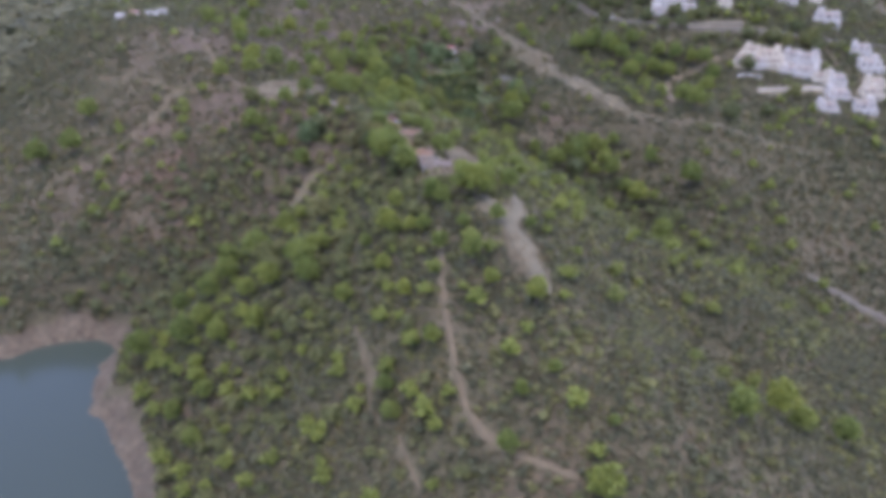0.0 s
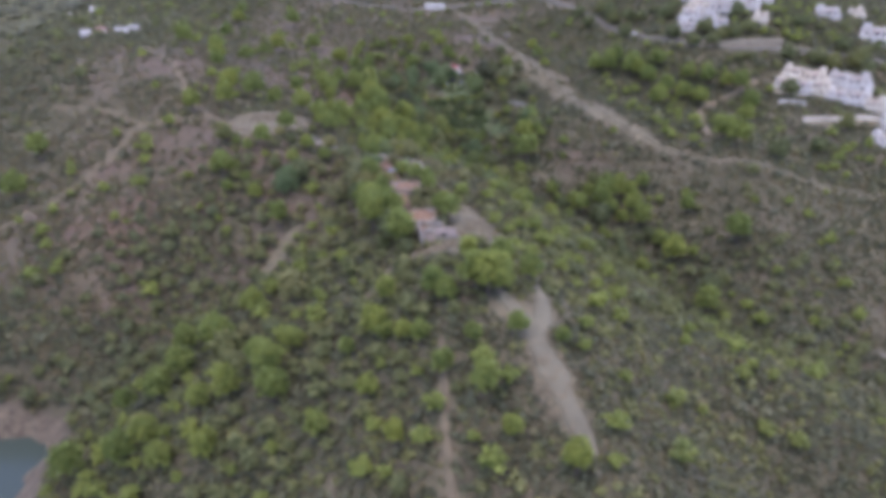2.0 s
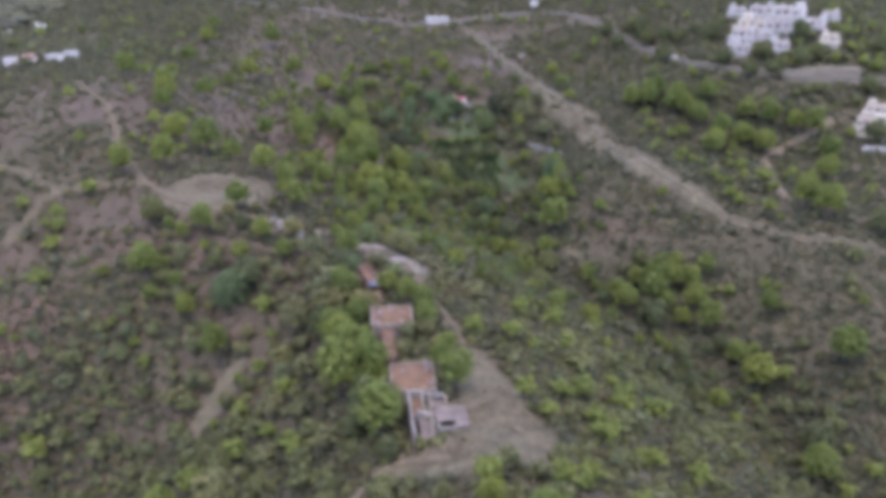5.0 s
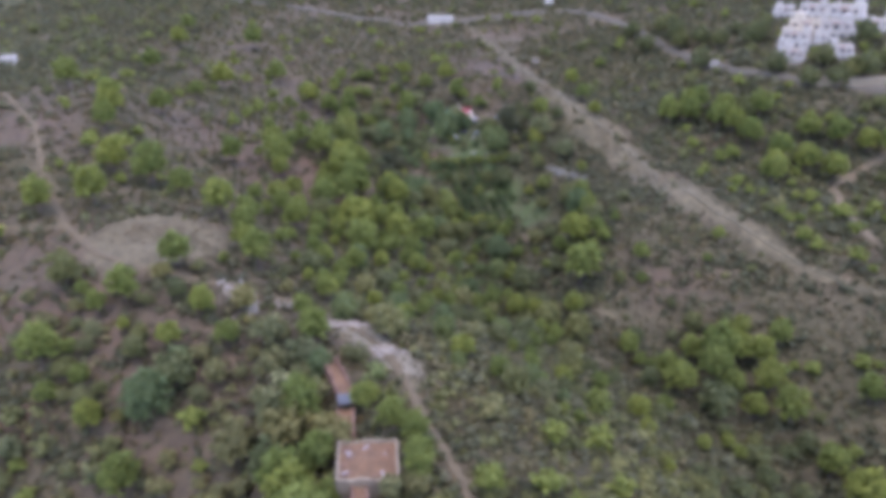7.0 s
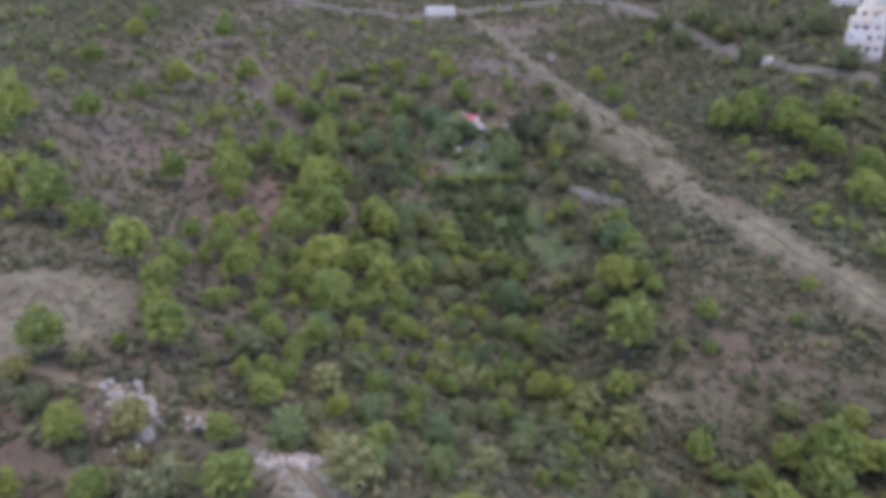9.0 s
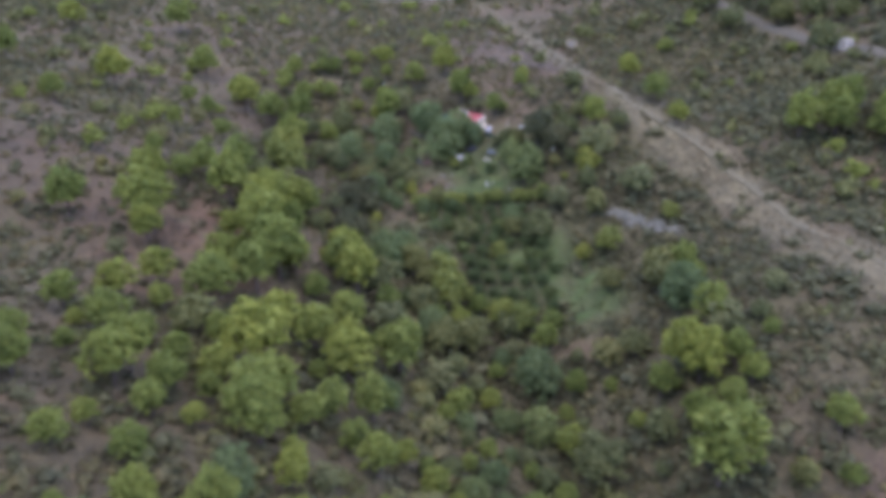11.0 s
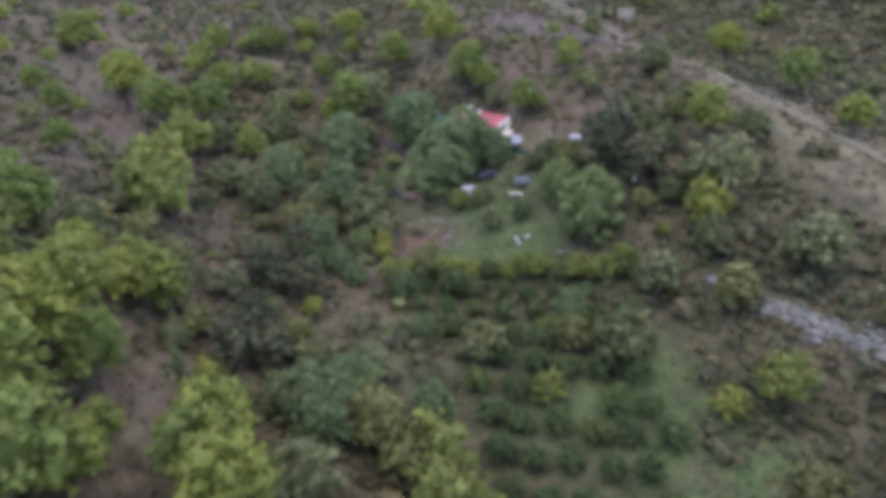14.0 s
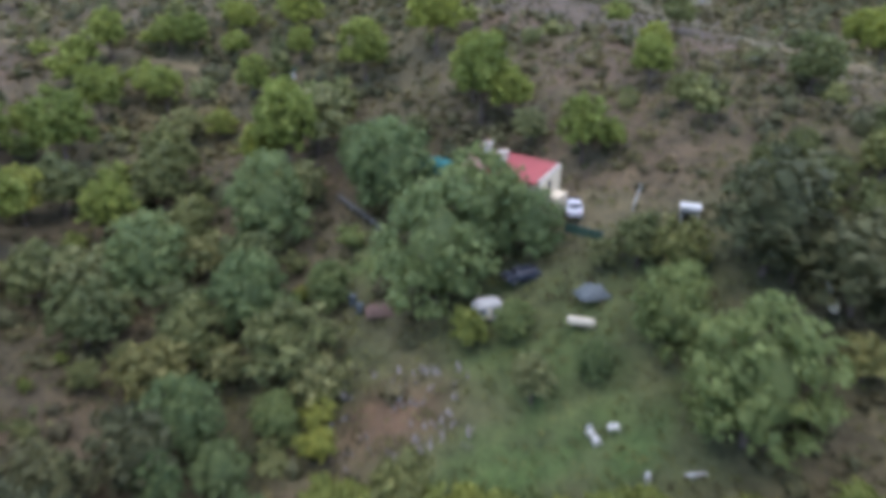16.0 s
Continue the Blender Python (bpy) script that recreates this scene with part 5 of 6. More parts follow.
rooms = thing("ruined_front_rooms", "roofless front rooms with pale broken walls", "ruined building", pose(0, 0, 70.9), group="ruins on the ridge")
for a, b in (((-9.0, 275.6), (-6.9, 261.6)), ((-6.4, 275.4), (-4.9, 267.5)), ((-4.6, 275.2), (-3.3, 261.4)), ((-9.0, 275.6), (-1.5, 274.6)), ((-6.9, 268.6), (-3.9, 268.2)), ((-1.5, 274.6), (-0.7, 270.5)), ((-3.9, 270.8), (1.8, 270.4))):
    part("broken_wall", pieces_of_wall(bmesh.new(), a, b, -4, 0.1, 0.4, wreck, 1.0), CONCRETE if wreck.random() < 0.6 else PLASTER, rooms)
for cx, cy, w, d in ((-7.0, 271.8, 2.0, 6.5), (-4.9, 265.0, 2.4, 6.0), (-2.6, 272.6, 3.2, 3.2)):
    p = part("room_floor", rubble_bed(w, d, wreck, 0.4), OLD_SLAB if cx > -6 else RUIN_FLOOR, rooms)
    p.matrix_basis = pose(cx, cy, -1.7, 0, 0, 6)

room = thing("white_outhouse", "white flat-roofed outhouse with a dark open doorway", "outhouse", pose(0.0, 267.3, 67.3, 0, 0, 8))
for name, spans in {
    "wall_front": (((-3.0, -3.0, -1.5), (-1.9, -2.7, 3.0)), ((-0.2, -3.0, -1.5), (3.0, -2.7, 3.0)), ((-1.9, -3.0, 2.3), (-0.2, -2.7, 3.0))),
    "wall_left": (((-3.0, -2.7, -1.5), (-2.7, 3.0, 3.0)),), "wall_right": (((2.7, -2.7, -1.5), (3.0, 3.0, 3.0)),), "wall_back": (((-2.7, 2.7, -1.5), (2.7, 3.0, 3.0)),),
    "roof_slab": (((-3.2, -1.2, 3.003), (3.2, 3.2, 3.22)),), "broken_slab": (((0.4, -3.2, 3.003), (3.2, -1.25, 3.2)),),
}.items():
    part(name, boxes(*spans), OLD_SLAB if "slab" in name else PLASTER, room)
# no hole in the wall: the opening's shade is a dark panel on it
part("window", boxes(((1.0, -3.04, 1.0), (1.9, -3.002, 1.9)), bevel=0.01), GLASS, room, "dark panel standing in for the shade inside an empty window")


def cottage():
    m = pose(-1.9, 558.6, 65.8, 0, 0, -37.7)
    ob = thing("cottage", "small white cottage with a bright red sloping roof", "cottage", m)
    n, d, lo, hi = 10.0, 4.0, 2.6, 3.5
    part("wall_front", boxes(((0, 0, -2.5), (2.4, 0.3, lo)), ((3.3, 0, -2.5), (6.2, 0.3, lo)), ((7.2, 0, -2.5), (n, 0.3, lo)), ((2.4, 0, 2.1), (3.3, 0.3, lo)), ((6.2, 0, 2.0), (7.2, 0.3, lo)), ((6.2, 0, -2.5), (7.2, 0.3, 0.95)), bevel=0), CREAM, ob)
    part("wall_back", boxes(((0, d - 0.3, -2.5), (n, d, hi - 0.08))), CREAM, ob)
    for name, x in (("wall_left", 0.002), ("wall_right", n - 0.302)):
        bm = bmesh.new()
        low, high = [], []
        spans = [(0.3, 1.5), (1.5, 2.3), (2.3, d - 0.3)]
        for a, b in spans:
            za, zb = lo + (hi - lo) * a / d, lo + (hi - lo) * b / d
            for z0, z1, z2 in ([(-2.5, za, zb)] if b != 2.3 or name == "wall_left" else [(-2.5, 1.5, 1.5), (2.5, za, zb)]):
                v = [bm.verts.new(p) for p in ((x, a, z0), (x, b, z0), (x, b, z2), (x, a, z1), (x + 0.3, a, z0), (x + 0.3, b, z0), (x + 0.3, b, z2), (x + 0.3, a, z1))]
                for f in ((0, 1, 2, 3), (7, 6, 5, 4), (0, 4, 5, 1), (1, 5, 6, 2), (2, 6, 7, 3), (3, 7, 4, 0)):
                    bm.faces.new([v[i] for i in f])
        bmesh.ops.recalc_face_normals(bm, faces=bm.faces)
        part(name, bm, CREAM, ob)

    def slope(x0, x1, y0, y1, lift, thick):
        bm = bmesh.new()
        rows = []
        for k in range(int((x1 - x0) / 0.32) + 1):
            x = min(x1, x0 + 0.32 * k)
            bump = 0.06 if k % 2 else 0.0
            rows.append([bm.verts.new((x, y, lo + (hi - lo) * y / d + lift + z)) for y, z in ((y0, bump), (y1, bump), (y1, -thick), (y0, -thick))])
        for r, s in zip(rows[:-1], rows[1:]):
            for i in range(4):
                bm.faces.new((r[i], r[(i + 1) % 4], s[(i + 1) % 4], s[i]))
        bm.faces.new(rows[0]), bm.faces.new(rows[-1])
        bmesh.ops.recalc_face_normals(bm, faces=bm.faces)
        return bm

    part("roof", slope(3.6, n - 0.28, -0.35, d + 0.15, 0.12, 0.10), RED_TILE, ob, "bright red corrugated roof")
    part("old_roof", slope(-0.2, 3.55, -0.35, d + 0.15, 0.02, 0.10), OLD_TILE, ob, "faded clay tile roof")
    bm = bmesh.new()
    for y in range(6):
        a, b = d * y / 6, d * (y + 1) / 6
        box(bm, (n - 0.27, a, lo + (hi - lo) * a / d), (n + 0.06, b + 0.02, lo + (hi - lo) * b / d + 0.16), 0.02)
    part("gable_coping", bm, WHITE, ob)
    for name, x, y in (("chimney", 3.9, 2.6), ("chimney", 1.2, 3.6)):
        z = lo + (hi - lo) * y / d
        c = part(name, boxes(((x - 0.35, y - 0.35, z - 0.2), (x + 0.35, y + 0.35, z + 1.0)), ((x - 0.45, y - 0.45, z + 1.002), (x + 0.45, y + 0.45, z + 1.14))), WHITE, ob)
        part("flue", boxes(((x - 0.18, y - 0.18, z + 1.142), (x + 0.18, y + 0.18, z + 1.4))), OLD_TILE, c)
    g = part("gable_window", boxes(((n - 0.2, 1.5, 1.5), (n - 0.16, 2.3, 2.5)), bevel=0.005), GLASS, ob)
    part("frame", boxes(((n - 0.15, 1.5, 1.5), (n - 0.08, 1.58, 2.5)), ((n - 0.15, 2.22, 1.5), (n - 0.08, 2.3, 2.5)), ((n - 0.15, 1.58, 2.42), (n - 0.08, 2.22, 2.5)), ((n - 0.15, 1.58, 1.5), (n - 0.08, 2.22, 1.58)), bevel=0.005), WOOD, g)
    part("front_window", boxes(((6.2, 0.12, 0.95), (7.2, 0.16, 2.0)), bevel=0.005), GLASS, ob)
    dr = part("door", boxes(((2.4, 0.1, 0.0), (3.3, 0.16, 2.1)), bevel=0.01), WOOD, ob, "grey wooden door")
    part("handle", boxes(((3.1, 0.04, 1.0), (3.2, 0.098, 1.06)), bevel=0.005), STEEL, dr)
    part("annex", boxes(((n + 0.07, 0.9, -2.5), (n + 1.5, 2.8, 1.2)), ((n + 0.07, 0.75, 1.202), (n + 1.62, 2.95, 1.34))), CREAM, ob, "low cream annex with a flat roof")
    part("terrace", boxes(((-0.5, -2.6, -3.0), (n + 1.5, -0.004, -0.05))), CONCRETE, ob)


cottage()


def townhouse(wall, label):
    """A terraced house of two storeys, ten metres wide, with a tiled terrace over the lower one; its front looks along -y."""
    ob = thing("townhouse", label, "house", group="white terrace houses")
    part("ground_storey", boxes(((-5, -4.5, -4.5), (5, 5, 2.8)), bevel=0.05), wall, ob)
    part("upper_storey", boxes(((-4.5, -1.4, 2.802), (4.2, 5, 5.6)), bevel=0.05), wall, ob)
    part("terrace_floor", boxes(((-4.8, -4.3, 2.804), (4.8, -1.42, 2.9)), bevel=0.01), OLD_TILE, ob, "terracotta terrace floor")
    part("terrace_parapet", boxes(((-5, -4.5, 2.802), (5, -4.302, 3.6)), ((-5, -4.3, 2.802), (-4.802, -1.42, 3.6)), ((4.802, -4.3, 2.802), (5, -1.42, 3.6))), wall, ob)
    part("roof_parapet", boxes(((-4.5, -1.4, 5.602), (4.2, -1.2, 6.1)), ((-4.5, 4.8, 5.602), (4.2, 5, 6.1)), ((-4.5, -1.198, 5.602), (-4.3, 4.798, 6.1)), ((4.0, -1.198, 5.602), (4.2, 4.798, 6.1))), wall, ob)
    part("roof_floor", boxes(((-4.28, -1.18, 5.604), (3.98, 4.78, 5.68)), bevel=0), CONCRETE, ob, "grey flat roof")
    part("stair_tower", boxes(((1.2, 1.8, 5.69), (3.6, 4.5, 7.7)), ((1.05, 1.65, 7.702), (3.75, 4.65, 7.85)), bevel=0.04), wall, ob)
    part("chimney", boxes(((-3.4, 2.6, 5.69), (-2.8, 3.2, 7.0)), ((-3.5, 2.5, 7.002), (-2.7, 3.3, 7.12)), bevel=0.02), wall, ob)
    spots = [("door", -3.6, -4.5, 0.0, 1.1, 2.1), ("window", -1.4, -4.5, 0.7, 1.5, 1.4), ("window", 1.1, -4.5, 0.2, 1.8, 2.0), ("window", 3.6, -4.5, 0.8, 1.2, 1.3), ("window", -3.1, -1.4, 3.0, 1.5, 2.0), ("window", -0.6, -1.4, 3.0, 1.9, 2.0), ("window", 2.4, -1.4, 3.6, 1.4, 1.3)]
    for name, x, y, z, a, b in spots:
        a, b = a * 0.7, b * 0.75
        win = part(name, boxes(((x - a / 2, y - 0.05, z), (x + a / 2, y - 0.004, z + b)), bevel=0.005), WOOD if name == "door" else GLASS, ob)
        part("lintel", boxes(((x - a / 2 - 0.15, y - 0.09, z + b + 0.002), (x + a / 2 + 0.15, y - 0.004, z + b + 0.15)), bevel=0), CREAM, win)
        if name == "window":
            part("sill", boxes(((x - a / 2 - 0.15, y - 0.12, z - 0.12), (x + a / 2 + 0.15, y - 0.004, z - 0.002)), bevel=0), CREAM, win)
    part("awning", boxes(((-1.8, -3.0, 5.15), (0.8, -1.42, 5.27)), bevel=0.01), OLD_TILE, ob, "terracotta tiled awning")
    for px in (-1.7, 0.6):
        part("awning_post", boxes(((px, -2.95, 2.91), (px + 0.14, -2.81, 5.148)), bevel=0.01), wall, ob)
    return ob


site_rng = np.random.default_rng(12)
town = {}
for x, y, wide, turn in UPPER_HOUSES + MIDDLE_HOUSES + LOWER_HOUSES + [(-266, 640, 8.0, 30), (-280, 628, 8.0, 10)]:
    kind = "cream" if site_rng.random() < 0.25 else "white"
    size = wide / 10 * 0.94
    x, y, size = x + site_rng.normal(0, 1.1), y + site_rng.normal(0, 1.1), size * site_rng.uniform(0.78, 1.04)
    m = pose(x, y, float(height(x, y)) - site_rng.uniform(0.4, 2.0), 0, 0, turn + site_rng.uniform(-11, 11)) @ Matrix.Diagonal((size if site_rng.random() < 0.5 else -size, size, site_rng.uniform(0.85, 1.05) * (0.5 + 0.5 * size), 1))
    if kind not in town:
        town[kind] = townhouse(*((CREAM, "cream terrace house with a tiled terrace and flat roof") if kind == "cream" else (WHITE, "white terrace house with a tiled terrace and flat roof")))
        town[kind].matrix_basis = m
    else:
        keep = town[kind].matrix_basis.copy()
        copy_thing(town[kind], Matrix.Identity(4)).matrix_basis = m
        town[kind].matrix_basis = keep


def low_wall(name, label, a, b, tall, thick, material, lift=-1.5, coping=True):
    a, b = Vector(a), Vector(b)
    n = max(2, int((b - a).length / 3.0))
    ob = thing(name, label, "wall", kind="structure")
    for k in range(n):
        p, q = a.lerp(b, k / n), a.lerp(b, (k + 1) / n)
        mid = (p + q) / 2
        z = float(height(mid.x, mid.y))
        long = (q - p).length
        seg = part("wall_panel", boxes(((-long / 2, -thick / 2, lift), (long / 2 - 0.01, thick / 2, tall)), bevel=0.03), material, ob)
        seg.matrix_basis = pose(mid.x, mid.y, z, 0, 0, math.degrees(math.atan2(b.y - a.y, b.x - a.x)))
        if coping:
            part("coping", boxes(((-long / 2, -thick / 2 - 0.08, tall + 0.002), (long / 2 - 0.01, thick / 2 + 0.08, tall + 0.14)), bevel=0.02), CONCRETE, seg)
    return ob


low_wall("retaining_wall", "long pale concrete retaining wall beside the road", (159, 538), (208, 530), 2.8, 3.4, CONCRETE)
low_wall("terrace_wall", "long cream terrace wall below the white houses", (196, 459), (242, 452), 1.8, 3.2, CREAM)
low_wall("courtyard_wall", "bright white courtyard wall below the houses", (190, 480), (203, 474), 2.2, 1.0, WHITE)
low_wall("field_wall", "low pale wall along the paved road", (200, 522), (262, 513), 1.2, 1.2, CREAM)


def hut(name, label, x, y, w, d, h, turn, wall=WHITE, roof=None, category="house"):
    ob = thing(name, label, category, at_ground(x, y, 0, turn))
    part("body", boxes(((-w / 2, -d / 2, -2.0), (w / 2, d / 2, h)), bevel=0.05), wall, ob)
    if roof:
        bm = bmesh.new()
        v = [bm.verts.new(p) for p in ((-w / 2 - 0.3, -d / 2 - 0.3, h + 0.002), (w / 2 + 0.3, -d / 2 - 0.3, h + 0.002), (w / 2 + 0.3, d / 2 + 0.3, h + 0.002), (-w / 2 - 0.3, d / 2 + 0.3, h + 0.002), (-w / 2 - 0.3, 0, h + d * 0.28), (w / 2 + 0.3, 0, h + d * 0.28))]
        for f in ((0, 1, 5, 4), (2, 3, 4, 5), (1, 2, 5), (3, 0, 4), (3, 2, 1, 0)):
            bm.faces.new([v[i] for i in f])
        part("roof", bm, roof, ob)
    else:
        part("parapet", boxes(((-w / 2, -d / 2, h + 0.002), (w / 2, -d / 2 + 0.2, h + 0.5)), ((-w / 2, d / 2 - 0.2, h + 0.002), (w / 2, d / 2, h + 0.5)), ((-w / 2, -d / 2 + 0.202, h + 0.002), (-w / 2 + 0.2, d / 2 - 0.202, h + 0.5)), ((w / 2 - 0.2, -d / 2 + 0.202, h + 0.002), (w / 2, d / 2 - 0.202, h + 0.5))), wall, ob)
    for k in range(max(1, int(w / 3))):
        x0 = -w / 2 + w * (k + 0.5) / max(1, int(w / 3))
        part("door" if k == 0 else "window", boxes(((x0 - 0.5, -d / 2 - 0.05, 0.0 if k == 0 else 1.0), (x0 + 0.5, -d / 2 - 0.004, 2.1)), bevel=0.005), WOOD if k == 0 else GLASS, ob)
    return ob


hut("hilltop_house", "long low white building beside the road on the crest", -10, 724, 17, 6, 3.2, -4)
hut("water_tank_house", "small white block house above the road", 62, 723, 5.5, 5, 5, 0)
hut("roadside_hut", "tiny white roadside hut", 130, 586, 3.2, 3, 2.6, 20, category="hut")
hut("stone_hut", "small beige stone hut beside the firebreak", 46, 636, 4, 3, 2.2, -20, CONCRETE, category="hut")
for x, y, w, turn, roof in ((-217, 517, 6, 20, None), (-207, 516, 5, 5, OLD_TILE), (-197, 521, 7, -10, None), (-194, 532, 6, 15, None)):
    hut("farmhouse", "small pale farmhouse on the hill shoulder", x, y, w, 5, 3.4, turn, CREAM if roof else WHITE, roof)


def mast(x, y, tall, label="tall grey power pole on the slope"):
    ob = thing("power_pole", label, "power pole", at_ground(x, y), "power poles")
    part("pole", tube(bmesh.new(), (0, 0, -1), (0, 0, tall), 0.24, 0.15, 8), CONCRETE, ob)
    part("crossarm", boxes(((-1.4, -0.1, tall - 0.9), (1.4, 0.1, tall - 0.7)), bevel=0.02), STEEL, ob)
    for x0 in (-1.2, 0.0, 1.2):
        part("insulator", tube(bmesh.new(), (x0, 0, tall - 0.7), (x0, 0, tall - 0.35 if x0 else tall + 0.3), 0.09, 0.06, 6), GLASS, ob)


for x, y, tall in ((139, 533, 10.5), (162, 512, 10.0), (-265, 696, 22.0), (180, 496, 10.0)):
    mast(x, y, tall)


# ---- rocks ----
def boulder(x, y, size, rng, material=ROCK, name="white_boulder", label="jagged white limestone boulder on the ridge", flat=1.0, group="white rocks on the ridge"):
    v, f = ico(3)
    d = np.zeros(len(v))
    for _ in range(7):
        n = rng.normal(0, 1, 3)
        n /= np.linalg.norm(n)
        d = np.maximum(d, (v @ n - rng.uniform(0.45, 0.8)))
        v = v - np.maximum(0, v @ n - rng.uniform(0.45, 0.8))[:, None] * n * 0.85
    v = v * (1 + 0.10 * (rng.random((len(v), 1)) - 0.5)) * np.array([rng.uniform(0.7, 1.3), rng.uniform(0.7, 1.2), rng.uniform(0.7, 1.3) * flat])
    ob = new(name, fast_mesh(name, v, f, material))
    ob.matrix_basis = pose(x, y, float(height(x, y)) + 0.25 * size * flat, rng.uniform(-12, 12), rng.uniform(-12, 12), rng.uniform(0, 360)) @ Matrix.Diagonal((size, size, size, 1))
    return tagged(ob, label, "rock", group)


stone = np.random.default_rng(5)
for (ax, ay), (bx, by), n, big in (((-57, 370), (-50, 363), 8, 0.85), ((-53, 368), (-46, 357), 11, 0.95), ((-41, 363), (-38, 361), 4, 0.6), ((-30, 353), (-23, 356), 7, 0.55), ((-17, 343), (-14, 339), 6, 0.55)):
    for k in range(n):
        t = k / max(1, n - 1)
        boulder(ax + (bx - ax) * t + stone.normal(0, 0.9), ay + (by - ay) * t + stone.normal(0, 0.9), big * stone.uniform(0.55, 1.25), stone, flat=1.5 if big > 0.8 else 0.5)
for k in range(18):
    t = k / 17
    boulder(39.5 + 12 * t + stone.normal(0, 0.8), 508 - 13 * t + stone.normal(0, 0.8), stone.uniform(0.4, 1.1), stone, GREY_STONE, "grey_boulder", "pale grey boulder in the dry stream bed", 0.6, "grey stones in the stream bed")


def gravel(name, label, spots, count, material, seed):
    r = np.random.default_rng(seed)
    v0, f0 = ico(1)
    pick = r.integers(len(spots), size=count)
    s = np.array(spots)[pick]
    x, y = s[:, 0] + s[:, 2] * r.normal(0, 0.5, count), s[:, 1] + s[:, 3] * r.normal(0, 0.5, count)
    size = r.gamma(3, 0.07, count) + 0.08
    v = v0[None] * (1 + 0.5 * (r.random((count, len(v0), 1)) - 0.5)) * size[:, None, None] * np.array([1, 1, 0.6]) + np.stack([x, y, height(x, y) + 0.35], -1)[:, None]
    f = f0[None] + (np.arange(count) * len(v0))[:, None, None]
    tagged(new(name, fast_mesh(name, v.reshape(-1, 3), f.reshape(-1, 3), material)), label, "stones", kind="stuff")


gravel("limestone_rubble", "scattered white limestone rubble on the ridge road", [(-53, 366, 4, 4), (-48, 360, 4, 4), (-39, 362, 3, 2), (-27, 354, 6, 3), (-23, 356, 3, 2), (-15, 341, 4, 3)], 450, ROCK, 4)
gravel("stream_rubble", "grey rubble along the dry stream bed", [(41, 506, 3, 2), (44, 503, 3, 2), (48, 499, 3, 2), (52, 495, 2, 2)], 500, GREY_STONE, 6)
gravel("clearing_stones", "loose pale stones on bare ground by the ruins", [(9, 270, 9, 10), (-2, 258, 8, 4), (22, 190, 6, 12), (-82, 393, 12, 8), (66, 524, 6, 16), (80, 477, 5, 14), (45, 575, 4, 16)], 1600, TRACK, 8)


# ---- garden ----
def car(x, y, turn, paint, label):
    ob = thing("parked_car", label, "car", at_ground(x, y, 0.05, turn, 0.9), "parked cars")
    bm = bmesh.new()
    side = [(-2.05, 0.32), (-2.1, 0.75), (-1.95, 0.92), (-0.95, 1.0), (-0.35, 1.42), (0.9, 1.45), (1.65, 1.0), (2.05, 0.9), (2.1, 0.4), (2.0, 0.3)]
    rows = [[bm.verts.new((px, s * (0.84 if pz < 1.1 else 0.66), pz)) for px, pz in side] for s in (-1, 1)]
    for k in range(len(side)):
        bm.faces.new((rows[0][k], rows[0][(k + 1) % len(side)], rows[1][(k + 1) % len(side)], rows[1][k]))
    bm.faces.new(rows[0]), bm.faces.new(list(reversed(rows[1])))
    bmesh.ops.recalc_face_normals(bm, faces=bm.faces)
    bmesh.ops.bevel(bm, geom=list(bm.edges), offset=0.06, segments=1, affect="EDGES")
    part("body", bm, paint, ob)
    for name, spans in (("windscreen", (((-0.98, -0.6, 1.02), (-0.42, 0.6, 1.40)),)), ("rear_window", (((0.98, -0.58, 1.04), (1.6, 0.58, 1.40)),)), ("side_window", (((-0.35, -0.80, 1.05), (0.95, -0.70, 1.36)),)), ("side_window", (((-0.35, 0.70, 1.05), (0.95, 0.80, 1.36)),))):
        part(name, boxes(*spans, bevel=0.02), GLASS, ob)
    for px in (-1.3, 1.3):
        for s in (-1, 1):
            wheel = part("wheel", tube(bmesh.new(), (px, s * 0.62, 0.31), (px, s * 0.86, 0.31), 0.31, 0.31, 14), RUBBER, ob)
            part("rim", tube(bmesh.new(), (px, s * 0.861, 0.31), (px, s * 0.88, 0.31), 0.19, 0.17, 12), STEEL, wheel)
    for px, name, material in ((-2.12, "headlight", PLASTIC), (2.1, "tail_light", RED_TILE)):
        for s in (-0.6, 0.6):
            part(name, boxes(((px - 0.02, s - 0.16, 0.66), (px + 0.04, s + 0.16, 0.80)), bevel=0.01), material, ob)


car(4.2, 547.0, 20, CAR_BLUE, "dark blue car parked under the trees by the cottage")
car(9.5, 552.4, -97, CAR_WHITE, "small white car parked beside the cottage")
car(-28.2, 598.6, 150, GREEN_SHEET, "dark green car parked on the track")


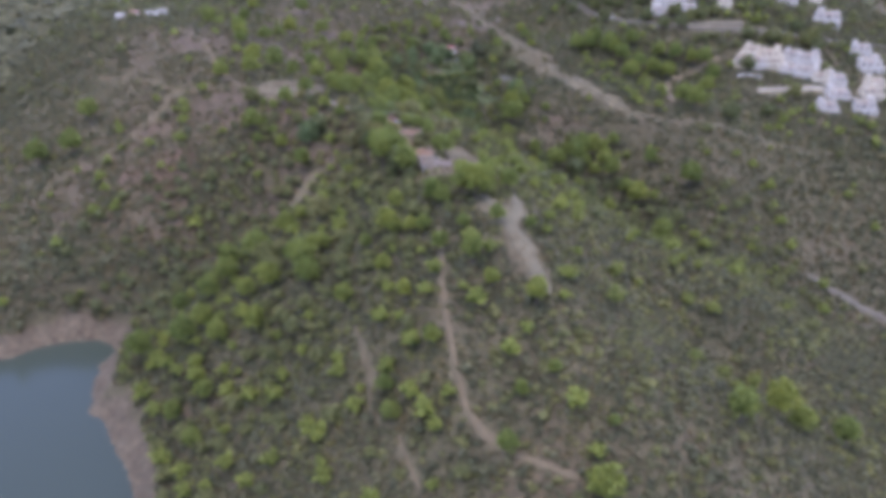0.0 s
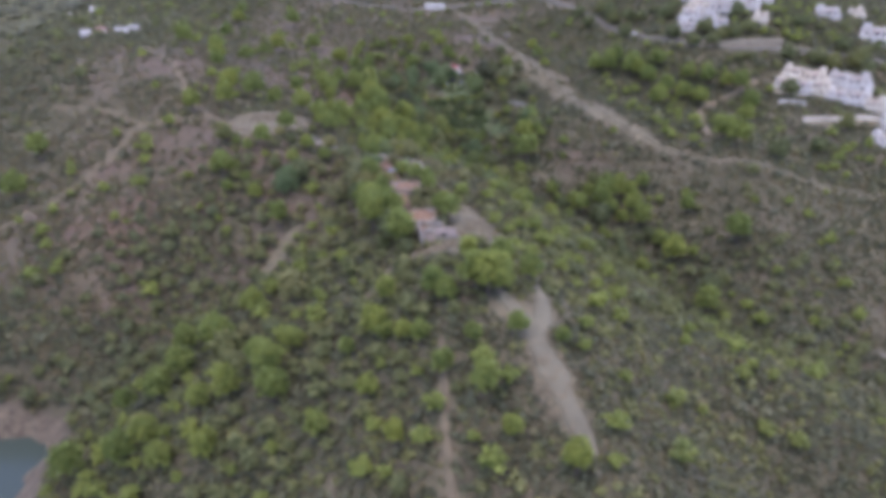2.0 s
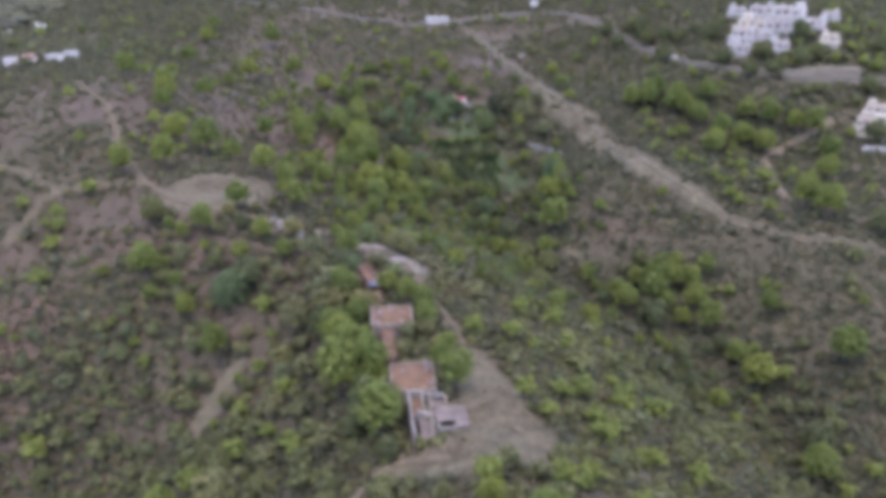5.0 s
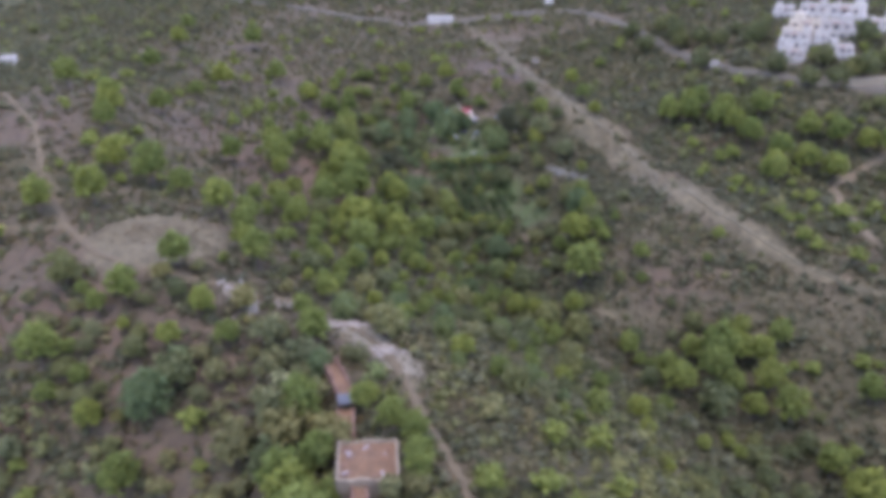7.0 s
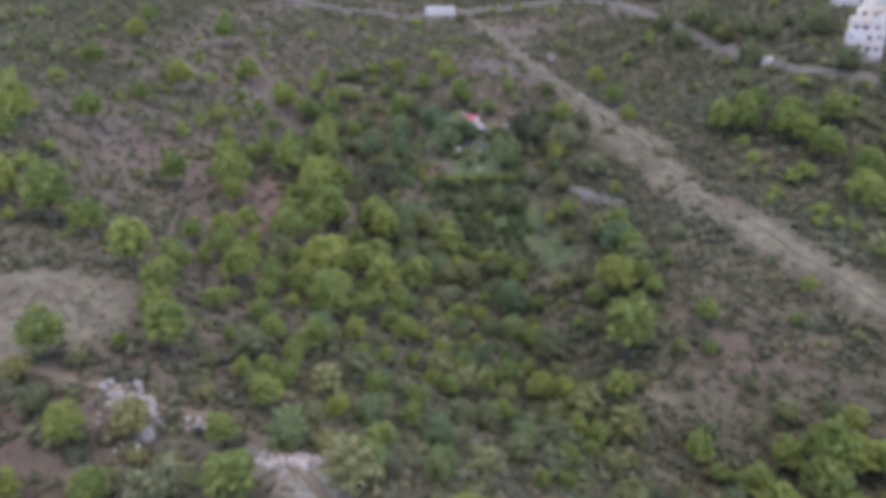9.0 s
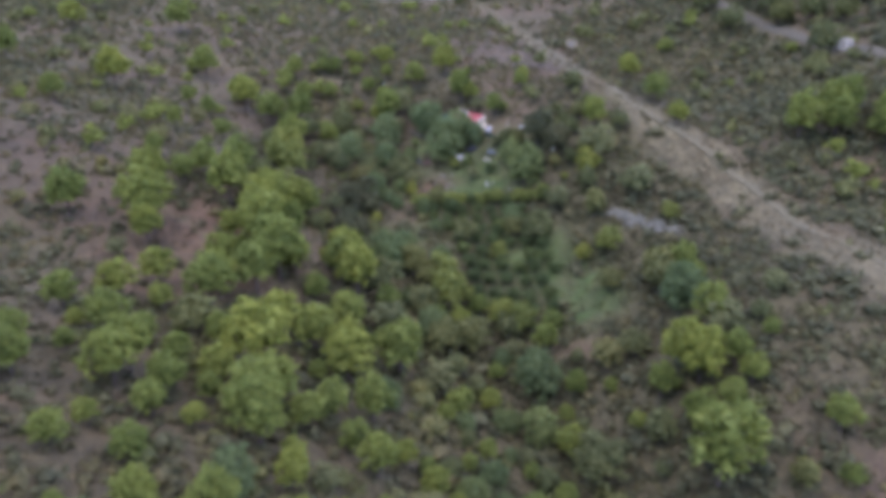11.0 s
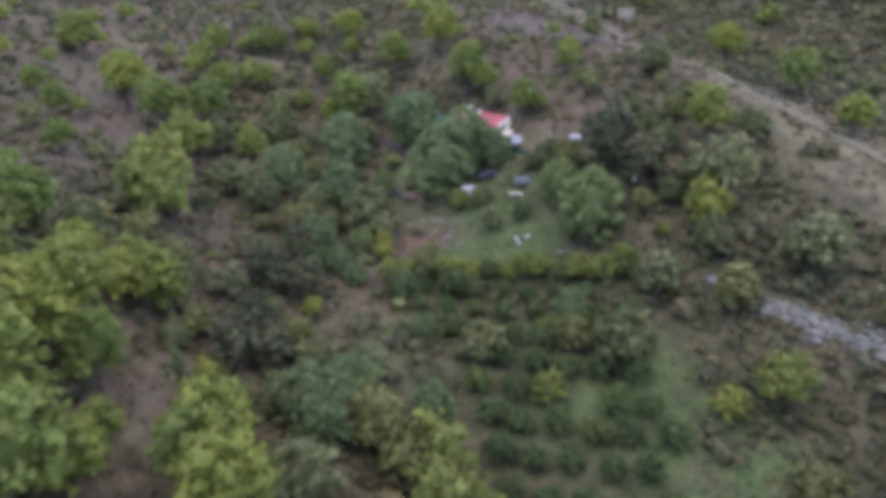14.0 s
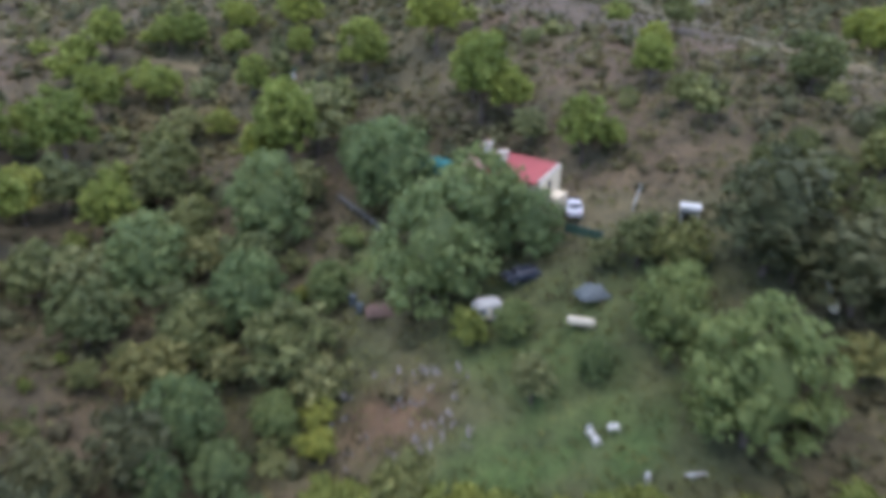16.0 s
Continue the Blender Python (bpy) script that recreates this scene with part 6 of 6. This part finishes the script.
def caravan(x, y, turn):
    ob = thing("caravan", "small white caravan with a rounded roof among trees", "caravan", at_ground(x, y, 0.1, turn, 0.85))
    bm = bmesh.new()
    side = [(-1.7, 0.5), (-1.8, 1.2), (-1.5, 2.0), (-1.0, 2.3), (1.0, 2.3), (1.55, 2.0), (1.75, 1.2), (1.65, 0.5)]
    rows = [[bm.verts.new((px, s, pz)) for px, pz in side] for s in (-0.95, 0.95)]
    for k in range(len(side)):
        bm.faces.new((rows[0][k], rows[0][(k + 1) % len(side)], rows[1][(k + 1) % len(side)], rows[1][k]))
    bm.faces.new(rows[0]), bm.faces.new(list(reversed(rows[1])))
    bmesh.ops.recalc_face_normals(bm, faces=bm.faces)
    bmesh.ops.bevel(bm, geom=list(bm.edges), offset=0.08, segments=2, affect="EDGES")
    part("body", bm, PLASTIC, ob)
    # a black block fills the gap below the body
    part("skirt", boxes(((-1.5, -0.9, 0.05), (1.5, 0.9, 0.49))), RUBBER, ob, "black block between the body and the ground")
    for x0 in (-0.9, 0.7):
        part("window", boxes(((x0 - 0.4, -1.0, 1.2), (x0 + 0.4, -0.955, 1.75)), bevel=0.01), GLASS, ob)
    part("door", boxes(((-0.25, -0.99, 0.55), (0.25, -0.956, 1.95)), bevel=0.01), CREAM, ob)
    part("drawbar", boxes(((1.7, -0.08, 0.4), (2.7, 0.08, 0.5)), bevel=0.01), STEEL, ob)
    for s in (-0.9, 0.78):
        part("wheel", tube(bmesh.new(), (0, s, 0.3), (0, s + 0.12, 0.3), 0.3, 0.3, 12), RUBBER, ob)


caravan(0.8, 543.6, 12)


def trailer(x, y, turn):
    ob = thing("flat_trailer", "low flat trailer with pale boards", "trailer", at_ground(x, y, 0.1, turn, 0.8))
    for k in range(5):
        part("board", boxes(((-1.5, -0.6 + 0.25 * k, 0.55), (1.5, -0.37 + 0.25 * k, 0.62)), bevel=0.01), PLASTIC if k % 2 else CREAM, ob)
    part("side_panel", boxes(((-1.5, -0.66, 0.35), (1.5, -0.612, 0.95)), bevel=0.01), CREAM, ob)
    for s in (-0.6, 0.5):
        part("wheel", tube(bmesh.new(), (0.2, s, 0.25), (0.2, s + 0.1, 0.25), 0.25, 0.25, 12), RUBBER, ob)


trailer(8.7, 539.8, -14)


def draped_sheet(name, label, x, y, w, d, h, turn, material, seed):
    """A sheet thrown over a heap: a sagging, creased cloth that hangs to the ground."""
    r = np.random.default_rng(seed)
    n = 14
    g = np.linspace(-1, 1, n)
    u, v = np.meshgrid(g, g)
    z = h * np.clip(1.15 - np.maximum(np.abs(u), np.abs(v)) ** 3, 0, 1) * (0.75 + 0.5 * grain(u * 3 + seed, v * 3, 1.0, seed)) + 0.05 * r.random(u.shape)
    k = (np.arange(n - 1)[:, None] * n + np.arange(n - 1)[None]).ravel()
    me = fast_mesh(name, np.stack([u * w / 2, v * d / 2, z], -1).reshape(-1, 3), np.stack([k, k + 1, k + n + 1, k + n], 1), material)
    ob = new(name, me)
    ob.matrix_basis = at_ground(x, y, 0.05, turn)
    return tagged(ob, label, "tarpaulin")


draped_sheet("blue_tarpaulin", "faded blue tarpaulin over a heap by the trees", 10.0, 542.4, 3.0, 2.2, 0.9, 15, BLUE_SHEET, 2)
draped_sheet("shade_net", "teal shade net stretched behind the trees", -4.3, 566.2, 5.4, 2.4, 1.5, -36, TEAL_NET, 3)
draped_sheet("earth_mound", "reddish brown heap of loose earth", -9.6, 547.8, 2.8, 2.2, 0.8, 10, RED_EARTH, 4)
draped_sheet("grey_tarpaulin", "pale grey plastic sheet beside the stream bed", 33.8, 513.5, 1.6, 1.8, 0.4, 10, STEEL, 5)
low = thing("green_fence", "low dark green sheet fence by the cottage yard", "fence", at_ground(10.0, 549.0, 0, -38))
for k in range(5):
    part("panel", boxes(((-2.0 + 0.8 * k, -0.03, 0.05), (-1.22 + 0.8 * k, 0.03, 0.95)), bevel=0.01), GREEN_SHEET, low)
for k in range(6):
    part("post", tube(bmesh.new(), (-2.0 + 0.8 * k, 0.08, -0.4), (-2.0 + 0.8 * k, 0.08, 1.1), 0.04, 0.04, 6), WOOD, low)

a, b = Vector((-16.0, 566.0)), Vector((-9.0, 556.4))
gutter = thing("water_channel", "long grey raised water channel on short posts", "water channel", pose(0, 0, 0))
n = 8
for k in range(n):
    p, q = a.lerp(b, k / n), a.lerp(b, (k + 1) / n)
    z0, z1 = float(height(p.x, p.y)) + 1.0, float(height(q.x, q.y)) + 1.0
    bm = boxes(((-0.18, -0.75, -0.05), (0.18, 0.75, 0.02)), ((-0.22, -0.75, 0.022), (-0.16, 0.75, 0.18)), ((0.16, -0.75, 0.022), (0.22, 0.75, 0.18)), bevel=0.01)
    seg = part("channel_section", bm, STEEL, gutter)
    seg.matrix_basis = look(((p.x + q.x) / 2, (p.y + q.y) / 2, (z0 + z1) / 2), (q.x, q.y, z1 + 0.001)) @ pose(0, 0, 0, 90, 0, 0) @ Matrix.Diagonal((1, -1, 1, 1))
    part("post", tube(bmesh.new(), (p.x, p.y, z0 - 2.0), (p.x, p.y, z0 - 0.1), 0.07, 0.06, 6), WOOD, gutter)

pole = thing("leaning_pole", "white leaning pole beside the yard", "pole", at_ground(14.7, 550.6, 0, 0))
part("shaft", tube(bmesh.new(), (0, 0, -0.6), (0.7, 0.1, 2.6), 0.09, 0.08, 8), PLASTIC, pole)
part("cap", tube(bmesh.new(), (0.7, 0.1, 2.6), (0.72, 0.1, 2.68), 0.1, 0.1, 8), STEEL, pole)

kiosk = thing("dog_house", "small white shelter with an open dark front", "shelter", at_ground(19.2, 547.2, 0, -20))
part("side", boxes(((-0.8, -0.6, -0.3), (-0.68, 0.6, 1.3))), PLASTIC, kiosk)
part("side", boxes(((0.68, -0.6, -0.3), (0.8, 0.6, 1.3))), PLASTIC, kiosk)
part("back", boxes(((-0.676, 0.5, -0.3), (0.676, 0.6, 1.3))), PLASTIC, kiosk)
part("roof", boxes(((-0.95, -0.75, 1.302), (0.95, 0.7, 1.42))), PLASTIC, kiosk)
part("front_lintel", boxes(((-0.676, -0.6, 0.95), (0.676, -0.52, 1.3))), PLASTIC, kiosk)


def plastic_chair(x, y, turn, lie=0):
    ob = thing("plastic_chair", "white plastic garden chair on the grass", "chair", at_ground(x, y, 0.12, turn) @ pose(0, 0, 0, lie, 0, 0), "white garden chairs")
    part("seat", boxes(((-0.28, -0.28, 0.40), (0.28, 0.28, 0.46))), PLASTIC, ob)
    part("backrest", boxes(((-0.28, 0.24, 0.462), (0.28, 0.30, 0.95))), PLASTIC, ob)
    for px in (-0.25, 0.25):
        for py in (-0.24, 0.24):
            part("leg", tube(bmesh.new(), (px * 1.1, py * 1.1, 0), (px, py, 0.398), 0.03, 0.035, 6), PLASTIC, ob)
        part("armrest", boxes(((px * 1.15 - 0.03, -0.26, 0.66), (px * 1.15 + 0.03, 0.238, 0.70)), bevel=0.01), PLASTIC, ob)


plastic_chair(8.1, 529.6, 30)
plastic_chair(8.6, 528.6, 200, 80)
table = thing("plastic_table", "white plastic garden table on the grass", "table", at_ground(9.8, 529.8, 0.1, 15, 0.66))
part("tabletop", boxes(((-0.7, -0.45, 0.68), (0.7, 0.45, 0.74))), PLASTIC, table)
for px in (-0.6, 0.6):
    for py in (-0.36, 0.36):
        part("leg", tube(bmesh.new(), (px, py, 0), (px * 0.95, py * 0.95, 0.678), 0.035, 0.04, 6), PLASTIC, table)


def drum(x, y, material, label, size=1.0):
    ob = thing("drum", label, "drum", at_ground(x, y, 0.05, 0, size), "drums")
    part("barrel", tube(bmesh.new(), (0, 0, 0), (0, 0, 0.88), 0.29, 0.29, 16), material, ob)
    for z in (0.0, 0.29, 0.58, 0.86):
        part("hoop", tube(bmesh.new(), (0, 0, z), (0, 0, z + 0.04), 0.31, 0.31, 16), material, ob)


drum(-12.4, 549.4, BLUE_SHEET, "blue plastic drum beside the heap", 1.3)
drum(-11.6, 548.2, BLUE_SHEET, "blue plastic drum beside the heap", 1.1)
drum(11.6, 525.8, PLASTIC, "white plastic drum on the grass", 0.7)
drum(27.2, 536.2, PLASTIC, "white plastic drum among dark trees", 1.2)
drum(27.0, 534.6, CREAM, "cream drum among dark trees", 1.2)
drum(-26.5, 595.8, PLASTIC, "white plastic drum beside the track", 1.2)
plank = thing("white_plank", "white board lying on the grass", "board", at_ground(15.1, 525.4, 0.18, 8))
part("board", boxes(((-1.1, -0.14, 0), (1.1, 0.14, 0.05)), bevel=0.01), PLASTIC, plank)
part("batten", boxes(((-0.06, -0.2, 0.052), (0.06, 0.2, 0.09)), bevel=0.01), WOOD, plank)
